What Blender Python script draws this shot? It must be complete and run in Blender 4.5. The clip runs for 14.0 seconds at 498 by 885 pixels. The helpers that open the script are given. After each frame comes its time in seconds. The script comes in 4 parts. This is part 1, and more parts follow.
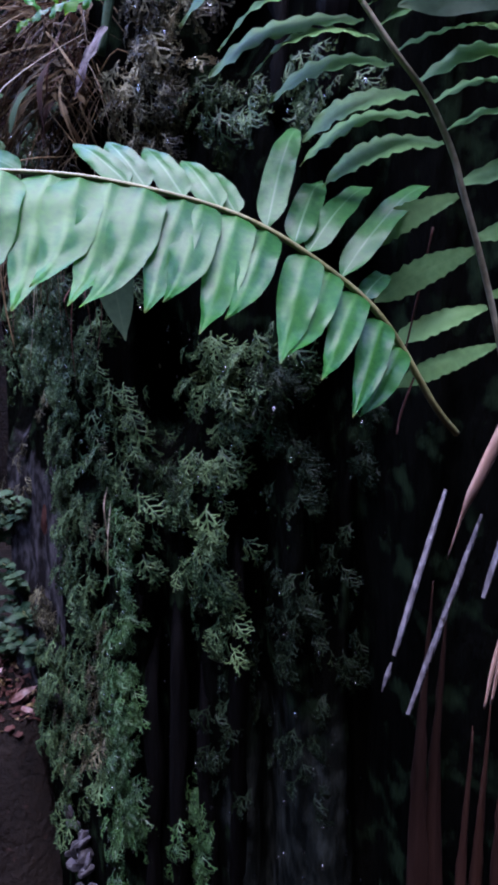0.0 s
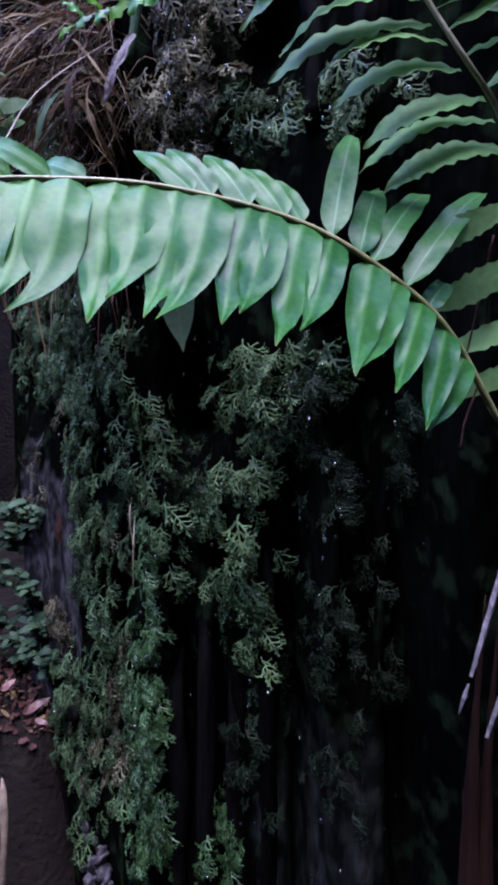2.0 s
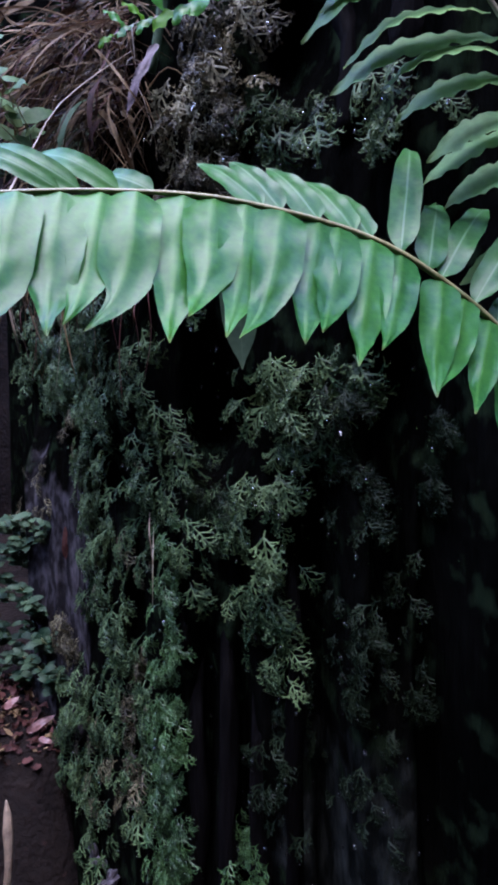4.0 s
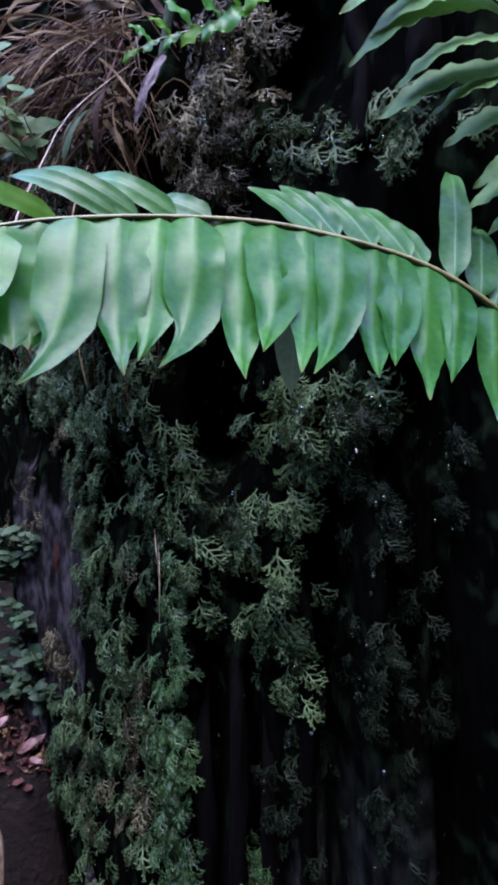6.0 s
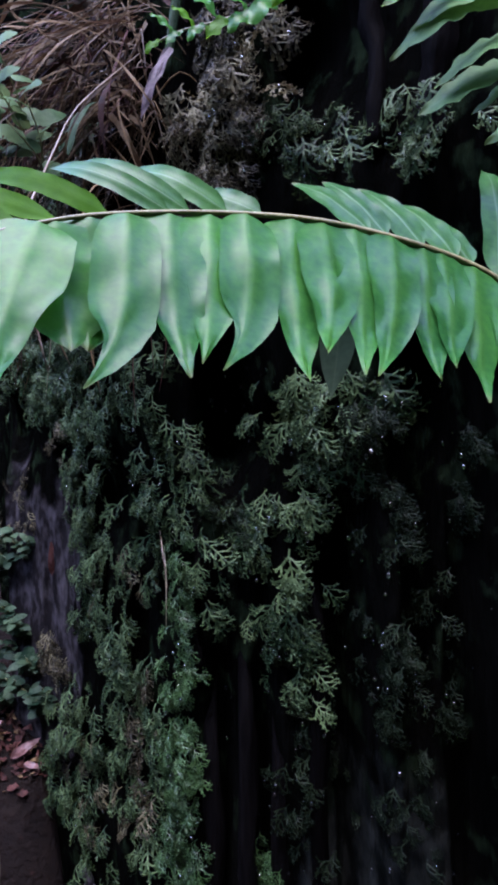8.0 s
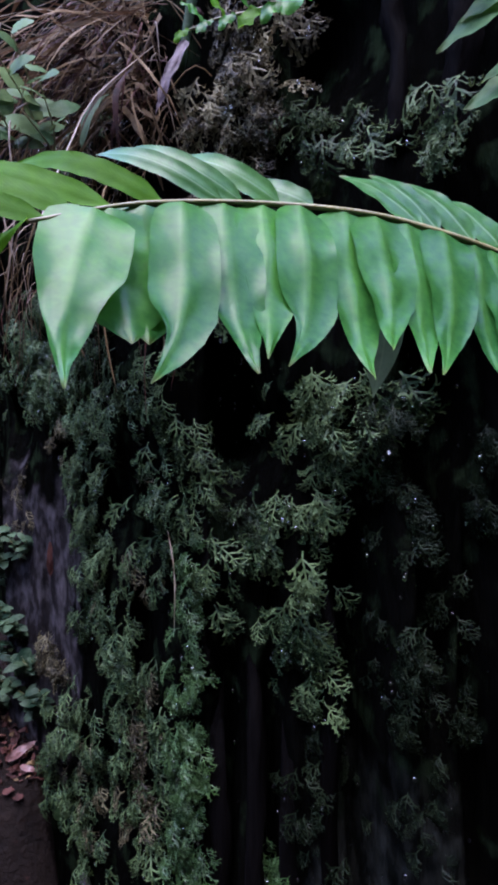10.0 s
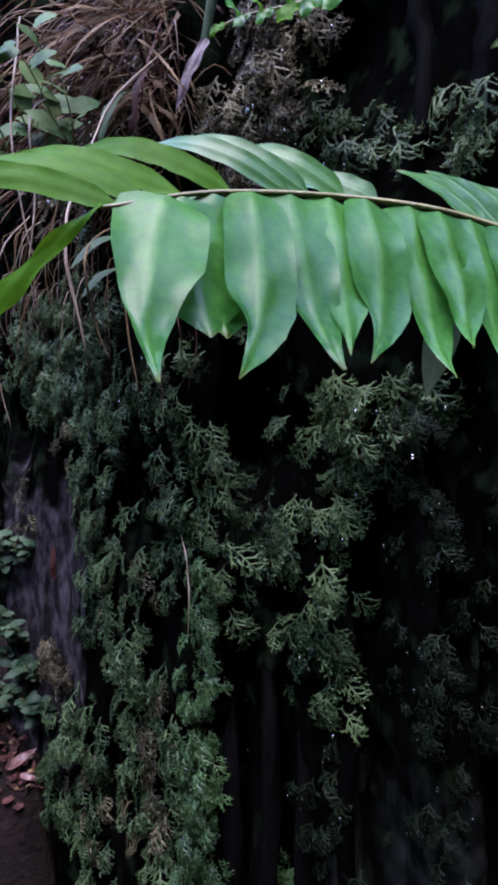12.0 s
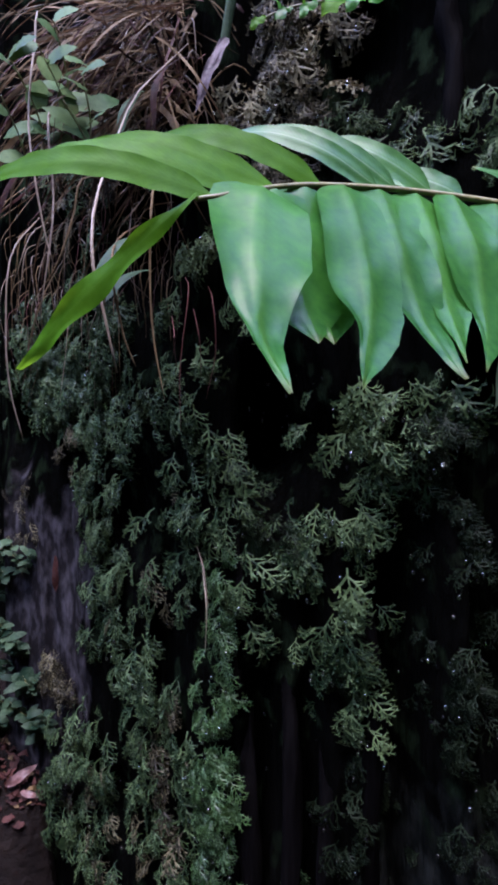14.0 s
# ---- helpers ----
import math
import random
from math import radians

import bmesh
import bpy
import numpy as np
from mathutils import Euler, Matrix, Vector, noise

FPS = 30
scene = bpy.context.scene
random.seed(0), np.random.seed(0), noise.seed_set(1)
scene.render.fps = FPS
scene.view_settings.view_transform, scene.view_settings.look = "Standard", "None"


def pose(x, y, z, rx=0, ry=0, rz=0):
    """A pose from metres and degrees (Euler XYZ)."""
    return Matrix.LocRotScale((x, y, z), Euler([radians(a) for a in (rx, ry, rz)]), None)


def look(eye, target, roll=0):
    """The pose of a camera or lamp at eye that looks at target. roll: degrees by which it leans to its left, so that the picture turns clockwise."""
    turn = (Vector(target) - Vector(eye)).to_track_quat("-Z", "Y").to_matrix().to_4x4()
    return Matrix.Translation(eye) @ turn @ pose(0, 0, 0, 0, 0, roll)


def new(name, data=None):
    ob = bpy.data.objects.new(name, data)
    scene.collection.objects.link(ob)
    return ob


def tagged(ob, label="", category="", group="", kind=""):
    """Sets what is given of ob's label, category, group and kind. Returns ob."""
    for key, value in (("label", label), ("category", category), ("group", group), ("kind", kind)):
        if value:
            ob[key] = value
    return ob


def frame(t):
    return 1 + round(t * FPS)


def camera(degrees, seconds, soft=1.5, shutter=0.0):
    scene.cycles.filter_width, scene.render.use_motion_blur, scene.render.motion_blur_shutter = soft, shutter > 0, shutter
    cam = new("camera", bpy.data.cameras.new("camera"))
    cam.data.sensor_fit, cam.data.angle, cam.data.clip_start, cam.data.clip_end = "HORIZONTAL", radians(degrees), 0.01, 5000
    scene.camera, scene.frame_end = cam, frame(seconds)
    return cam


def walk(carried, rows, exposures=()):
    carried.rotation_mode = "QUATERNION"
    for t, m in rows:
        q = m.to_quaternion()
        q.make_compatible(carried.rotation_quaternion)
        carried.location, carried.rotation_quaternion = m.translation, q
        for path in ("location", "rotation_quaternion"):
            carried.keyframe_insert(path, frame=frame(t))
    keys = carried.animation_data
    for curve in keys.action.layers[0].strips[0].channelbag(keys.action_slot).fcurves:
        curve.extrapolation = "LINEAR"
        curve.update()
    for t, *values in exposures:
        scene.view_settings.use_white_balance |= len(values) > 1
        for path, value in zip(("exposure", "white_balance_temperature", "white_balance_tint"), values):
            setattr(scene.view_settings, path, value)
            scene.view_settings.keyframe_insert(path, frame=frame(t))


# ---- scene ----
cam = camera(46.2, 14.0, soft=3.4)
METRES, EYE, TILT, LEAN, TURN = 0.30, 1.30, -5.0, 0.0, 0.0
ROWS = [
    (0.0, 0.0, 0.0, 0.0, 0.0, 0.0, 0.0),
    (0.5, -0.0344, 0.0089, 0.005, 0.01, 0.17, -0.19),
    (1.0, -0.0684, 0.0172, 0.009, -0.02, 0.3, -0.13),
    (1.5, -0.1036, 0.0266, 0.013, -0.07, 0.43, 0.11),
    (2.0, -0.1409, 0.0342, 0.0162, -0.13, 0.59, 0.13),
    (2.5, -0.1781, 0.0441, 0.0209, -0.21, 0.88, 0.19),
    (3.0, -0.2206, 0.0544, 0.0249, -0.36, 1.15, 0.18),
    (3.5, -0.2604, 0.067, 0.0319, -0.69, 1.32, 0.18),
    (6.0, -0.458, 0.1161, 0.0995, -3.71, 1.8, 0.61),
    (6.5, -0.4934, 0.1224, 0.1052, -4.26, 1.89, 0.82),
    (7.0, -0.5224, 0.1348, 0.1099, -5.09, 1.73, 1.05),
    (7.5, -0.551, 0.1421, 0.1109, -5.39, 1.72, 1.02),
    (8.0, -0.5784, 0.1567, 0.1132, -5.54, 1.53, 0.83),
    (10.5, -0.703, 0.2116, 0.1113, -6.99, 1.6, 0.22),
    (11.0, -0.7292, 0.2224, 0.109, -7.28, 1.72, 0.15),
    (11.5, -0.7561, 0.2392, 0.1092, -7.46, 1.83, 0.0),
    (12.0, -0.7865, 0.2535, 0.1085, -7.53, 2.01, -0.06),
    (12.5, -0.8187, 0.2717, 0.1093, -7.85, 2.13, -0.12),
    (13.0, -0.8524, 0.2945, 0.1125, -8.27, 2.33, -0.2),
    (13.5, -0.8816, 0.3188, 0.1176, -8.51, 2.44, -0.21),
    (14.0, -0.9122, 0.3422, 0.1235, -8.7, 2.54, 0.03),
]
walk(cam, [(t, pose(0, 0, EYE, TILT, LEAN, TURN) @ pose(METRES * x, METRES * y, METRES * z, 90 + pitch, roll, yaw)) for t, x, y, z, yaw, pitch, roll in ROWS],
     exposures=[(0.0, 4.76, 5980, 32), (14.0, 4.76, 6500, 33)])

# ---- world, sun ----
SUN_EL, SUN_AZ = 76.0, 205.0      # height of the light, and its compass turn (degrees, from +y clockwise)
world = bpy.data.worlds.new("world")
scene.world = world
world.use_nodes = True
wn = world.node_tree
sky = wn.nodes.new("ShaderNodeTexSky")
sky.sky_type, sky.sun_disc = "NISHITA", False
sky.sun_elevation, sky.sun_rotation = radians(SUN_EL), radians(SUN_AZ)
sky.air_density, sky.dust_density = 1.0, 0.3
wn.nodes["Background"].inputs["Strength"].default_value = 0.13
wn.links.new(sky.outputs[0], wn.nodes["Background"].inputs["Color"])
sun = new("sun", bpy.data.lights.new("sun", "SUN"))
sun.data.energy, sun.data.angle, sun.data.color = 0.22, radians(40), (1.0, 0.97, 0.92)
_a, _e = radians(SUN_AZ), radians(SUN_EL)
sun.matrix_world = look((3 * math.sin(_a) * math.cos(_e), 3 * math.cos(_a) * math.cos(_e), 3 * math.sin(_e)), (0, 0, 0))


# ---- materials ----
def material(name, low, high, scale=20.0, rough=(0.4, 0.7), bump=0.3, bump_scale=90.0, stretch=(1, 1, 1), detail=6.0,
             translucent=0.0, coat=0.0, vary=0.0, specks=None, metres=0.002, gloss=0.5):
    """A surface of two colours mixed by large and fine noise, with relief, in world-sized patterns."""
    m = bpy.data.materials.new(name)
    m.use_nodes = True
    t = m.node_tree
    n, l = t.nodes, t.links
    bsdf = n["Principled BSDF"]
    geo = n.new("ShaderNodeNewGeometry")
    mp = n.new("ShaderNodeMapping")
    mp.inputs["Scale"].default_value = stretch
    l.new(geo.outputs["Position"], mp.inputs["Vector"])
    big = n.new("ShaderNodeTexNoise")
    big.inputs["Scale"].default_value, big.inputs["Detail"].default_value = scale, detail
    fine = n.new("ShaderNodeTexNoise")
    fine.inputs["Scale"].default_value, fine.inputs["Detail"].default_value = bump_scale, 5
    for x in (big, fine):
        l.new(mp.outputs[0], x.inputs["Vector"])
    add = n.new("ShaderNodeMath")
    add.operation = "MULTIPLY_ADD"
    l.new(fine.outputs[0], add.inputs[0])
    add.inputs[1].default_value = 0.5
    l.new(big.outputs[0], add.inputs[2])
    last = add
    if vary:
        info = n.new("ShaderNodeObjectInfo")
        both = n.new("ShaderNodeMath")
        both.operation = "ADD"
        l.new(info.outputs["Random"], both.inputs[0])
        l.new(geo.outputs["Random Per Island"], both.inputs[1])
        shift = n.new("ShaderNodeMath")
        shift.operation = "MULTIPLY_ADD"
        l.new(both.outputs[0], shift.inputs[0])
        shift.inputs[1].default_value = vary
        l.new(add.outputs[0], shift.inputs[2])
        last = n.new("ShaderNodeMath")
        last.operation = "SUBTRACT"
        l.new(shift.outputs[0], last.inputs[0])
        last.inputs[1].default_value = vary
    ramp = n.new("ShaderNodeValToRGB")
    ramp.color_ramp.elements[0].position, ramp.color_ramp.elements[1].position = 0.5, 1.02
    ramp.color_ramp.elements[0].color, ramp.color_ramp.elements[1].color = (*low, 1), (*high, 1)
    l.new(last.outputs[0], ramp.inputs[0])
    colour = ramp.outputs[0]
    if specks:
        sp = n.new("ShaderNodeTexNoise")
        sp.inputs["Scale"].default_value, sp.inputs["Detail"].default_value = specks[1], 8
        l.new(geo.outputs["Position"], sp.inputs["Vector"])
        cut = n.new("ShaderNodeMapRange")
        cut.inputs["From Min"].default_value, cut.inputs["From Max"].default_value = specks[2], specks[2] + 0.12
        l.new(sp.outputs[0], cut.inputs["Value"])
        mix = n.new("ShaderNodeMix")
        mix.data_type = "RGBA"
        l.new(cut.outputs[0], mix.inputs["Factor"])
        l.new(colour, mix.inputs[6])
        mix.inputs[7].default_value = (*specks[0], 1)
        colour = mix.outputs[2]
    l.new(colour, bsdf.inputs["Base Color"])
    rr = n.new("ShaderNodeMapRange")
    rr.inputs["From Min"].default_value, rr.inputs["From Max"].default_value = 0.3, 0.7
    rr.inputs["To Min"].default_value, rr.inputs["To Max"].default_value = rough
    l.new(fine.outputs[0], rr.inputs["Value"])
    l.new(rr.outputs[0], bsdf.inputs["Roughness"])
    bsdf.inputs["Specular IOR Level"].default_value = gloss
    if coat:
        bsdf.inputs["Coat Weight"].default_value, bsdf.inputs["Coat Roughness"].default_value = coat, 0.10
    if bump:
        b = n.new("ShaderNodeBump")
        b.inputs["Strength"].default_value, b.inputs["Distance"].default_value = bump, metres
        l.new(fine.outputs[0], b.inputs["Height"])
        l.new(b.outputs[0], bsdf.inputs["Normal"])
    if translucent:
        tr = n.new("ShaderNodeBsdfTranslucent")
        hue = n.new("ShaderNodeHueSaturation")
        hue.inputs["Hue"].default_value, hue.inputs["Value"].default_value = 0.47, 1.8
        l.new(colour, hue.inputs["Color"])
        l.new(hue.outputs[0], tr.inputs["Color"])
        ms = n.new("ShaderNodeMixShader")
        ms.inputs[0].default_value = translucent
        l.new(bsdf.outputs[0], ms.inputs[1])
        l.new(tr.outputs[0], ms.inputs[2])
        l.new(ms.outputs[0], n["Material Output"].inputs["Surface"])
    return m


def leaflet_material(name, low, high, rib, rough=0.3, translucent=0.25, gloss=0.5, rib_wide=0.05, rib_strong=0.35):
    """A glossy leaf: pale midrib and slanting side veins drawn by the leaf's own coordinates, blotches, browned margin."""
    m = material(name, low, high, 9, (rough * 0.9, rough * 1.15), 0.10, 240, detail=1.0, vary=0.22, translucent=translucent, metres=0.0008, gloss=gloss)
    t = m.node_tree
    n, l = t.nodes, t.links
    bsdf = n["Principled BSDF"]
    uv = n.new("ShaderNodeUVMap")
    uv.uv_map = "leaf"
    sep = n.new("ShaderNodeSeparateXYZ")
    l.new(uv.outputs[0], sep.inputs[0])
    off = n.new("ShaderNodeMath")
    off.operation = "SUBTRACT"
    l.new(sep.outputs[0], off.inputs[0])
    off.inputs[1].default_value = 0.5
    dist = n.new("ShaderNodeMath")
    dist.operation = "ABSOLUTE"
    l.new(off.outputs[0], dist.inputs[0])
    line = n.new("ShaderNodeMapRange")
    line.inputs["From Min"].default_value, line.inputs["From Max"].default_value = rib_wide, rib_wide * 0.3
    l.new(dist.outputs[0], line.inputs["Value"])
    # side veins
    slant = n.new("ShaderNodeMath")
    slant.operation = "MULTIPLY_ADD"
    l.new(dist.outputs[0], slant.inputs[0])
    slant.inputs[1].default_value = -0.22
    l.new(sep.outputs[1], slant.inputs[2])
    wave = n.new("ShaderNodeMath")
    wave.operation = "MULTIPLY"
    l.new(slant.outputs[0], wave.inputs[0])
    wave.inputs[1].default_value = 190
    sine = n.new("ShaderNodeMath")
    sine.operation = "SINE"
    l.new(wave.outputs[0], sine.inputs[0])
    fine_bump = next(x for x in n if x.bl_idname == "ShaderNodeBump")
    height = n.new("ShaderNodeMath")
    height.operation = "MULTIPLY_ADD"
    l.new(sine.outputs[0], height.inputs[0])
    height.inputs[1].default_value = 0.12
    l.new(fine_bump.inputs["Height"].links[0].from_socket, height.inputs[2])
    l.new(height.outputs[0], fine_bump.inputs["Height"])
    # browned margin near the tip
    edge = n.new("ShaderNodeMapRange")
    edge.inputs["From Min"].default_value, edge.inputs["From Max"].default_value = 0.93, 1.0
    edge.inputs["To Max"].default_value = 0.6
    l.new(sep.outputs[1], edge.inputs["Value"])
    src = bsdf.inputs["Base Color"].links[0].from_socket
    one = n.new("ShaderNodeMix")
    one.data_type = "RGBA"
    soft = n.new("ShaderNodeMath")
    soft.operation = "MULTIPLY"
    l.new(line.outputs[0], soft.inputs[0])
    soft.inputs[1].default_value = rib_strong
    l.new(soft.outputs[0], one.inputs["Factor"])
    l.new(src, one.inputs[6])
    one.inputs[7].default_value = (*rib, 1)
    two = n.new("ShaderNodeMix")
    two.data_type = "RGBA"
    l.new(edge.outputs[0], two.inputs["Factor"])
    l.new(one.outputs[2], two.inputs[6])
    two.inputs[7].default_value = (0.16, 0.13, 0.05, 1)
    l.new(two.outputs[2], bsdf.inputs["Base Color"])
    return m


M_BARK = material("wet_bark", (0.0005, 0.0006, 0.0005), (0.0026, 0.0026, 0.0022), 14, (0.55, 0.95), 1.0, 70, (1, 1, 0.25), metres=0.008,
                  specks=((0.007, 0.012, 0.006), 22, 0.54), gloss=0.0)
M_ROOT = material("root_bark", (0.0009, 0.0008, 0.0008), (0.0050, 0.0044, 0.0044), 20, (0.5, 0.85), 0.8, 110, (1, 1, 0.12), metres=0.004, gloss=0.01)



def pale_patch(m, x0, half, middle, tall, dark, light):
    """Mixes a paler colour into an upright, frayed strip: bare bark at the left, painted light lower down."""
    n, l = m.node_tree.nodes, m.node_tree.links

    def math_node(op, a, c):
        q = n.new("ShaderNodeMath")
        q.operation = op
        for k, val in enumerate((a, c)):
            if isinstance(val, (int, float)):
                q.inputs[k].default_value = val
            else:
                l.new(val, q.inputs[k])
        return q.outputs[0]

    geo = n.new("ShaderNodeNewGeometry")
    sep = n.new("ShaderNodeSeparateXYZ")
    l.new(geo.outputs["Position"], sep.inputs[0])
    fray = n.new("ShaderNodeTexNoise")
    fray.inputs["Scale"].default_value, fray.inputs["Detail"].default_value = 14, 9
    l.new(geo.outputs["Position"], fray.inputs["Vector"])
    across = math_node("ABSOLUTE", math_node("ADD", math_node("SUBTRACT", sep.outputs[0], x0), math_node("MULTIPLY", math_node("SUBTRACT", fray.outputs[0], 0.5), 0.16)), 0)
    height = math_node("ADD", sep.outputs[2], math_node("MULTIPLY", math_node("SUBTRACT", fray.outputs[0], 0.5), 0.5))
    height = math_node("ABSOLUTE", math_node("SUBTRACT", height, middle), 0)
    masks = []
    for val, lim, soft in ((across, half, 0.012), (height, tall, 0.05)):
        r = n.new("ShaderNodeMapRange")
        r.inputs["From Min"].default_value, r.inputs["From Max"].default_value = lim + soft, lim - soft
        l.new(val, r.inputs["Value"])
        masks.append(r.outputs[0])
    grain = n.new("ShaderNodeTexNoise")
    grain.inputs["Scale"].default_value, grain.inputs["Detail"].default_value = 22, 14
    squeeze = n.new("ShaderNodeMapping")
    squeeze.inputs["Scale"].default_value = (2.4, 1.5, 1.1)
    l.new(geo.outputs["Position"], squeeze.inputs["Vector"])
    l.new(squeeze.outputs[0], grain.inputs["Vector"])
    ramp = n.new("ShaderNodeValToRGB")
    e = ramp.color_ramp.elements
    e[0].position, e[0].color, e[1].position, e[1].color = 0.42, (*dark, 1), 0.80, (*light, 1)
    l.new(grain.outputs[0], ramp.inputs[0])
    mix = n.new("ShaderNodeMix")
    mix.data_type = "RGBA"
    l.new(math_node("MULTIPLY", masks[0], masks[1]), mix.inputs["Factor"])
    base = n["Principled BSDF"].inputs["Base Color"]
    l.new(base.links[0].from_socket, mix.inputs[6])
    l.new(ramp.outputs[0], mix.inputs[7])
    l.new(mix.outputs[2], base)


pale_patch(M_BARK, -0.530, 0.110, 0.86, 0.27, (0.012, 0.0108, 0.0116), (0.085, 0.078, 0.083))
# lower trunk: paler grey-green painted in for light caught by the roots
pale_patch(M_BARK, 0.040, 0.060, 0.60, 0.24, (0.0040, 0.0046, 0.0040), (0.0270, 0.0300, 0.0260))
M_RED = material("red_brown_bark", (0.0050, 0.0024, 0.0018), (0.0280, 0.0120, 0.0086), 25, (0.6, 0.9), 1.0, 120, (1, 1, 0.1), metres=0.003, gloss=0.06, vary=0.4)
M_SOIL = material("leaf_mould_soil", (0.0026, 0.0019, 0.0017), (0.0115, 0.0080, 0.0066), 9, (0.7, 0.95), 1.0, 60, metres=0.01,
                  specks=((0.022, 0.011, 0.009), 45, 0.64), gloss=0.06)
M_FILMY = material("filmy_fern", (0.0055, 0.017, 0.0065), (0.064, 0.104, 0.042), 7, (0.45, 0.7), 0.3, 160, vary=0.5, translucent=0.15, gloss=0.10, coat=0.02)
M_FILMY_BRIGHT = material("bright_filmy_fern", (0.008, 0.026, 0.009), (0.042, 0.098, 0.028), 9, (0.4, 0.65), 0.3, 160, vary=0.4, translucent=0.2, gloss=0.25, coat=0.10)
M_FILMY_BROWN = material("brown_filmy_fern", (0.016, 0.014, 0.008), (0.175, 0.160, 0.088), 9, (0.4, 0.65), 0.3, 160, vary=0.45, translucent=0.12, gloss=0.07, coat=0.02)
# darker copy of filmy_fern: the shade on the trunk's right, put into colour
M_FILMY_SHADED = material("shaded_filmy_fern", (0.0022, 0.0052, 0.0026), (0.0115, 0.0190, 0.0090), 9, (0.45, 0.7), 0.3, 160, vary=0.4, translucent=0.12, gloss=0.05, coat=0.02)
M_BROAD = material("small_broad_leaf", (0.008, 0.023, 0.012), (0.048, 0.084, 0.044), 20, (0.4, 0.6), 0.3, 150, vary=0.4, translucent=0.2, gloss=0.08)
M_SEEDLING = material("seedling_leaf", (0.026, 0.062, 0.022), (0.100, 0.168, 0.068), 20, (0.4, 0.6), 0.3, 150, vary=0.3, translucent=0.25, gloss=0.06)
M_DEAD = material("dead_leaf", (0.026, 0.0165, 0.008), (0.165, 0.108, 0.052), 22, (0.5, 0.8), 0.5, 150, vary=0.4, translucent=0.1, gloss=0.12)
M_LITTER = material("leaf_litter", (0.009, 0.0036, 0.0030), (0.070, 0.027, 0.022), 22, (0.5, 0.8), 0.5, 150, vary=0.5, gloss=0.1)
M_STRAW = material("dry_straw", (0.085, 0.058, 0.036), (0.27, 0.20, 0.138), 55, (0.4, 0.6), 0.4, 200, vary=0.3)
M_VIOLET = material("violet_dead_leaf", (0.020, 0.014, 0.016), (0.10, 0.073, 0.082), 50, (0.4, 0.7), 0.6, 180, gloss=0.15)
M_ROSE = material("rose_dead_leaf", (0.050, 0.020, 0.017), (0.20, 0.098, 0.084), 50, (0.4, 0.6), 0.5, 180, vary=0.3)
M_PINK = material("pink_straw", (0.26, 0.14, 0.105), (0.46, 0.28, 0.22), 40, (0.5, 0.7), 0.4, 200, (1, 1, 0.2), gloss=0.2)
# pale streak colour stands in for sky reflections on the stalks
M_STICK = material("wet_dead_stalk", (0.014, 0.012, 0.014), (0.27, 0.245, 0.28), 60, (0.10, 0.3), 1.0, 300, (1, 1, 0.25), coat=1.0, metres=0.004)
M_STONE = material("grey_purple_stone", (0.003, 0.0026, 0.003), (0.045, 0.038, 0.045), 60, (0.45, 0.8), 0.6, 130, vary=0.6)
M_RACHIS = material("fern_stem_green", (0.10, 0.10, 0.035), (0.26, 0.24, 0.10), 40, (0.35, 0.5), 0.3, 200)
M_RACHIS_BROWN = material("fern_stem_brown", (0.14, 0.115, 0.070), (0.34, 0.285, 0.19), 40, (0.4, 0.6), 0.4, 200)
M_LEAFLET = leaflet_material("glossy_leaflet", (0.011, 0.086, 0.022), (0.050, 0.225, 0.036), (0.115, 0.320, 0.050), 0.32, 0.46, 0.22, 0.13, 0.22)
M_LEAFLET_WET = leaflet_material("wet_leaflet", (0.014, 0.070, 0.024), (0.050, 0.168, 0.040), (0.20, 0.34, 0.18), 0.32, 0.30, 0.155, 0.05, 0.55)
# yellower copy of the leaflet: light from behind is put into its colour
M_LEAFLET_BACKLIT = leaflet_material("backlit_leaflet", (0.024, 0.105, 0.004), (0.060, 0.200, 0.009), (0.10, 0.25, 0.03), 0.5, 0.40, 0.09)
M_LEAFLET_DARK = leaflet_material("dark_leaflet", (0.080, 0.168, 0.060), (0.172, 0.315, 0.112), (0.18, 0.29, 0.12), 0.46, 0.36, 0.08)
M_LEAFLET_OLD = leaflet_material("faded_leaflet", (0.032, 0.055, 0.030), (0.075, 0.118, 0.066), (0.12, 0.14, 0.08), 0.5, 0.25, 0.2)
M_WATER = bpy.data.materials.new("water")
M_WATER.use_nodes = True
_b = M_WATER.node_tree.nodes["Principled BSDF"]
_b.inputs["Roughness"].default_value, _b.inputs["IOR"].default_value, _b.inputs["Transmission Weight"].default_value = 0.02, 2.0, 1.0


# ---- mesh helpers ----
def mesh_of(name, verts, faces, mat, smooth=True, uvs=None):
    me = bpy.data.meshes.new(name)
    me.from_pydata([tuple(v) for v in verts], [], [tuple(f) for f in faces])
    me.materials.append(mat)
    if smooth:
        me.polygons.foreach_set("use_smooth", [True] * len(me.polygons))
    if uvs is not None:
        layer = me.uv_layers.new(name="leaf")
        idx = np.zeros(len(me.loops), dtype=np.int32)
        me.loops.foreach_get("vertex_index", idx)
        layer.data.foreach_set("uv", np.asarray(uvs, dtype=np.float32)[idx].ravel())
    me.update()
    return me


def put(name, me, parent=None, m=None, label=""):
    ob = new(name, me)
    if m is not None:
        ob.matrix_basis = m
    if parent:
        ob.parent = parent
    if label:
        tagged(ob, label)
    return ob


def thing(name, at, label, category, group="", kind=""):
    ob = new(name)
    ob.location = at
    ob.empty_display_size = 0.02
    return tagged(ob, label, category, group, kind)


def local(ob, verts):
    return np.asarray(verts, dtype=float) - np.array(ob.location)


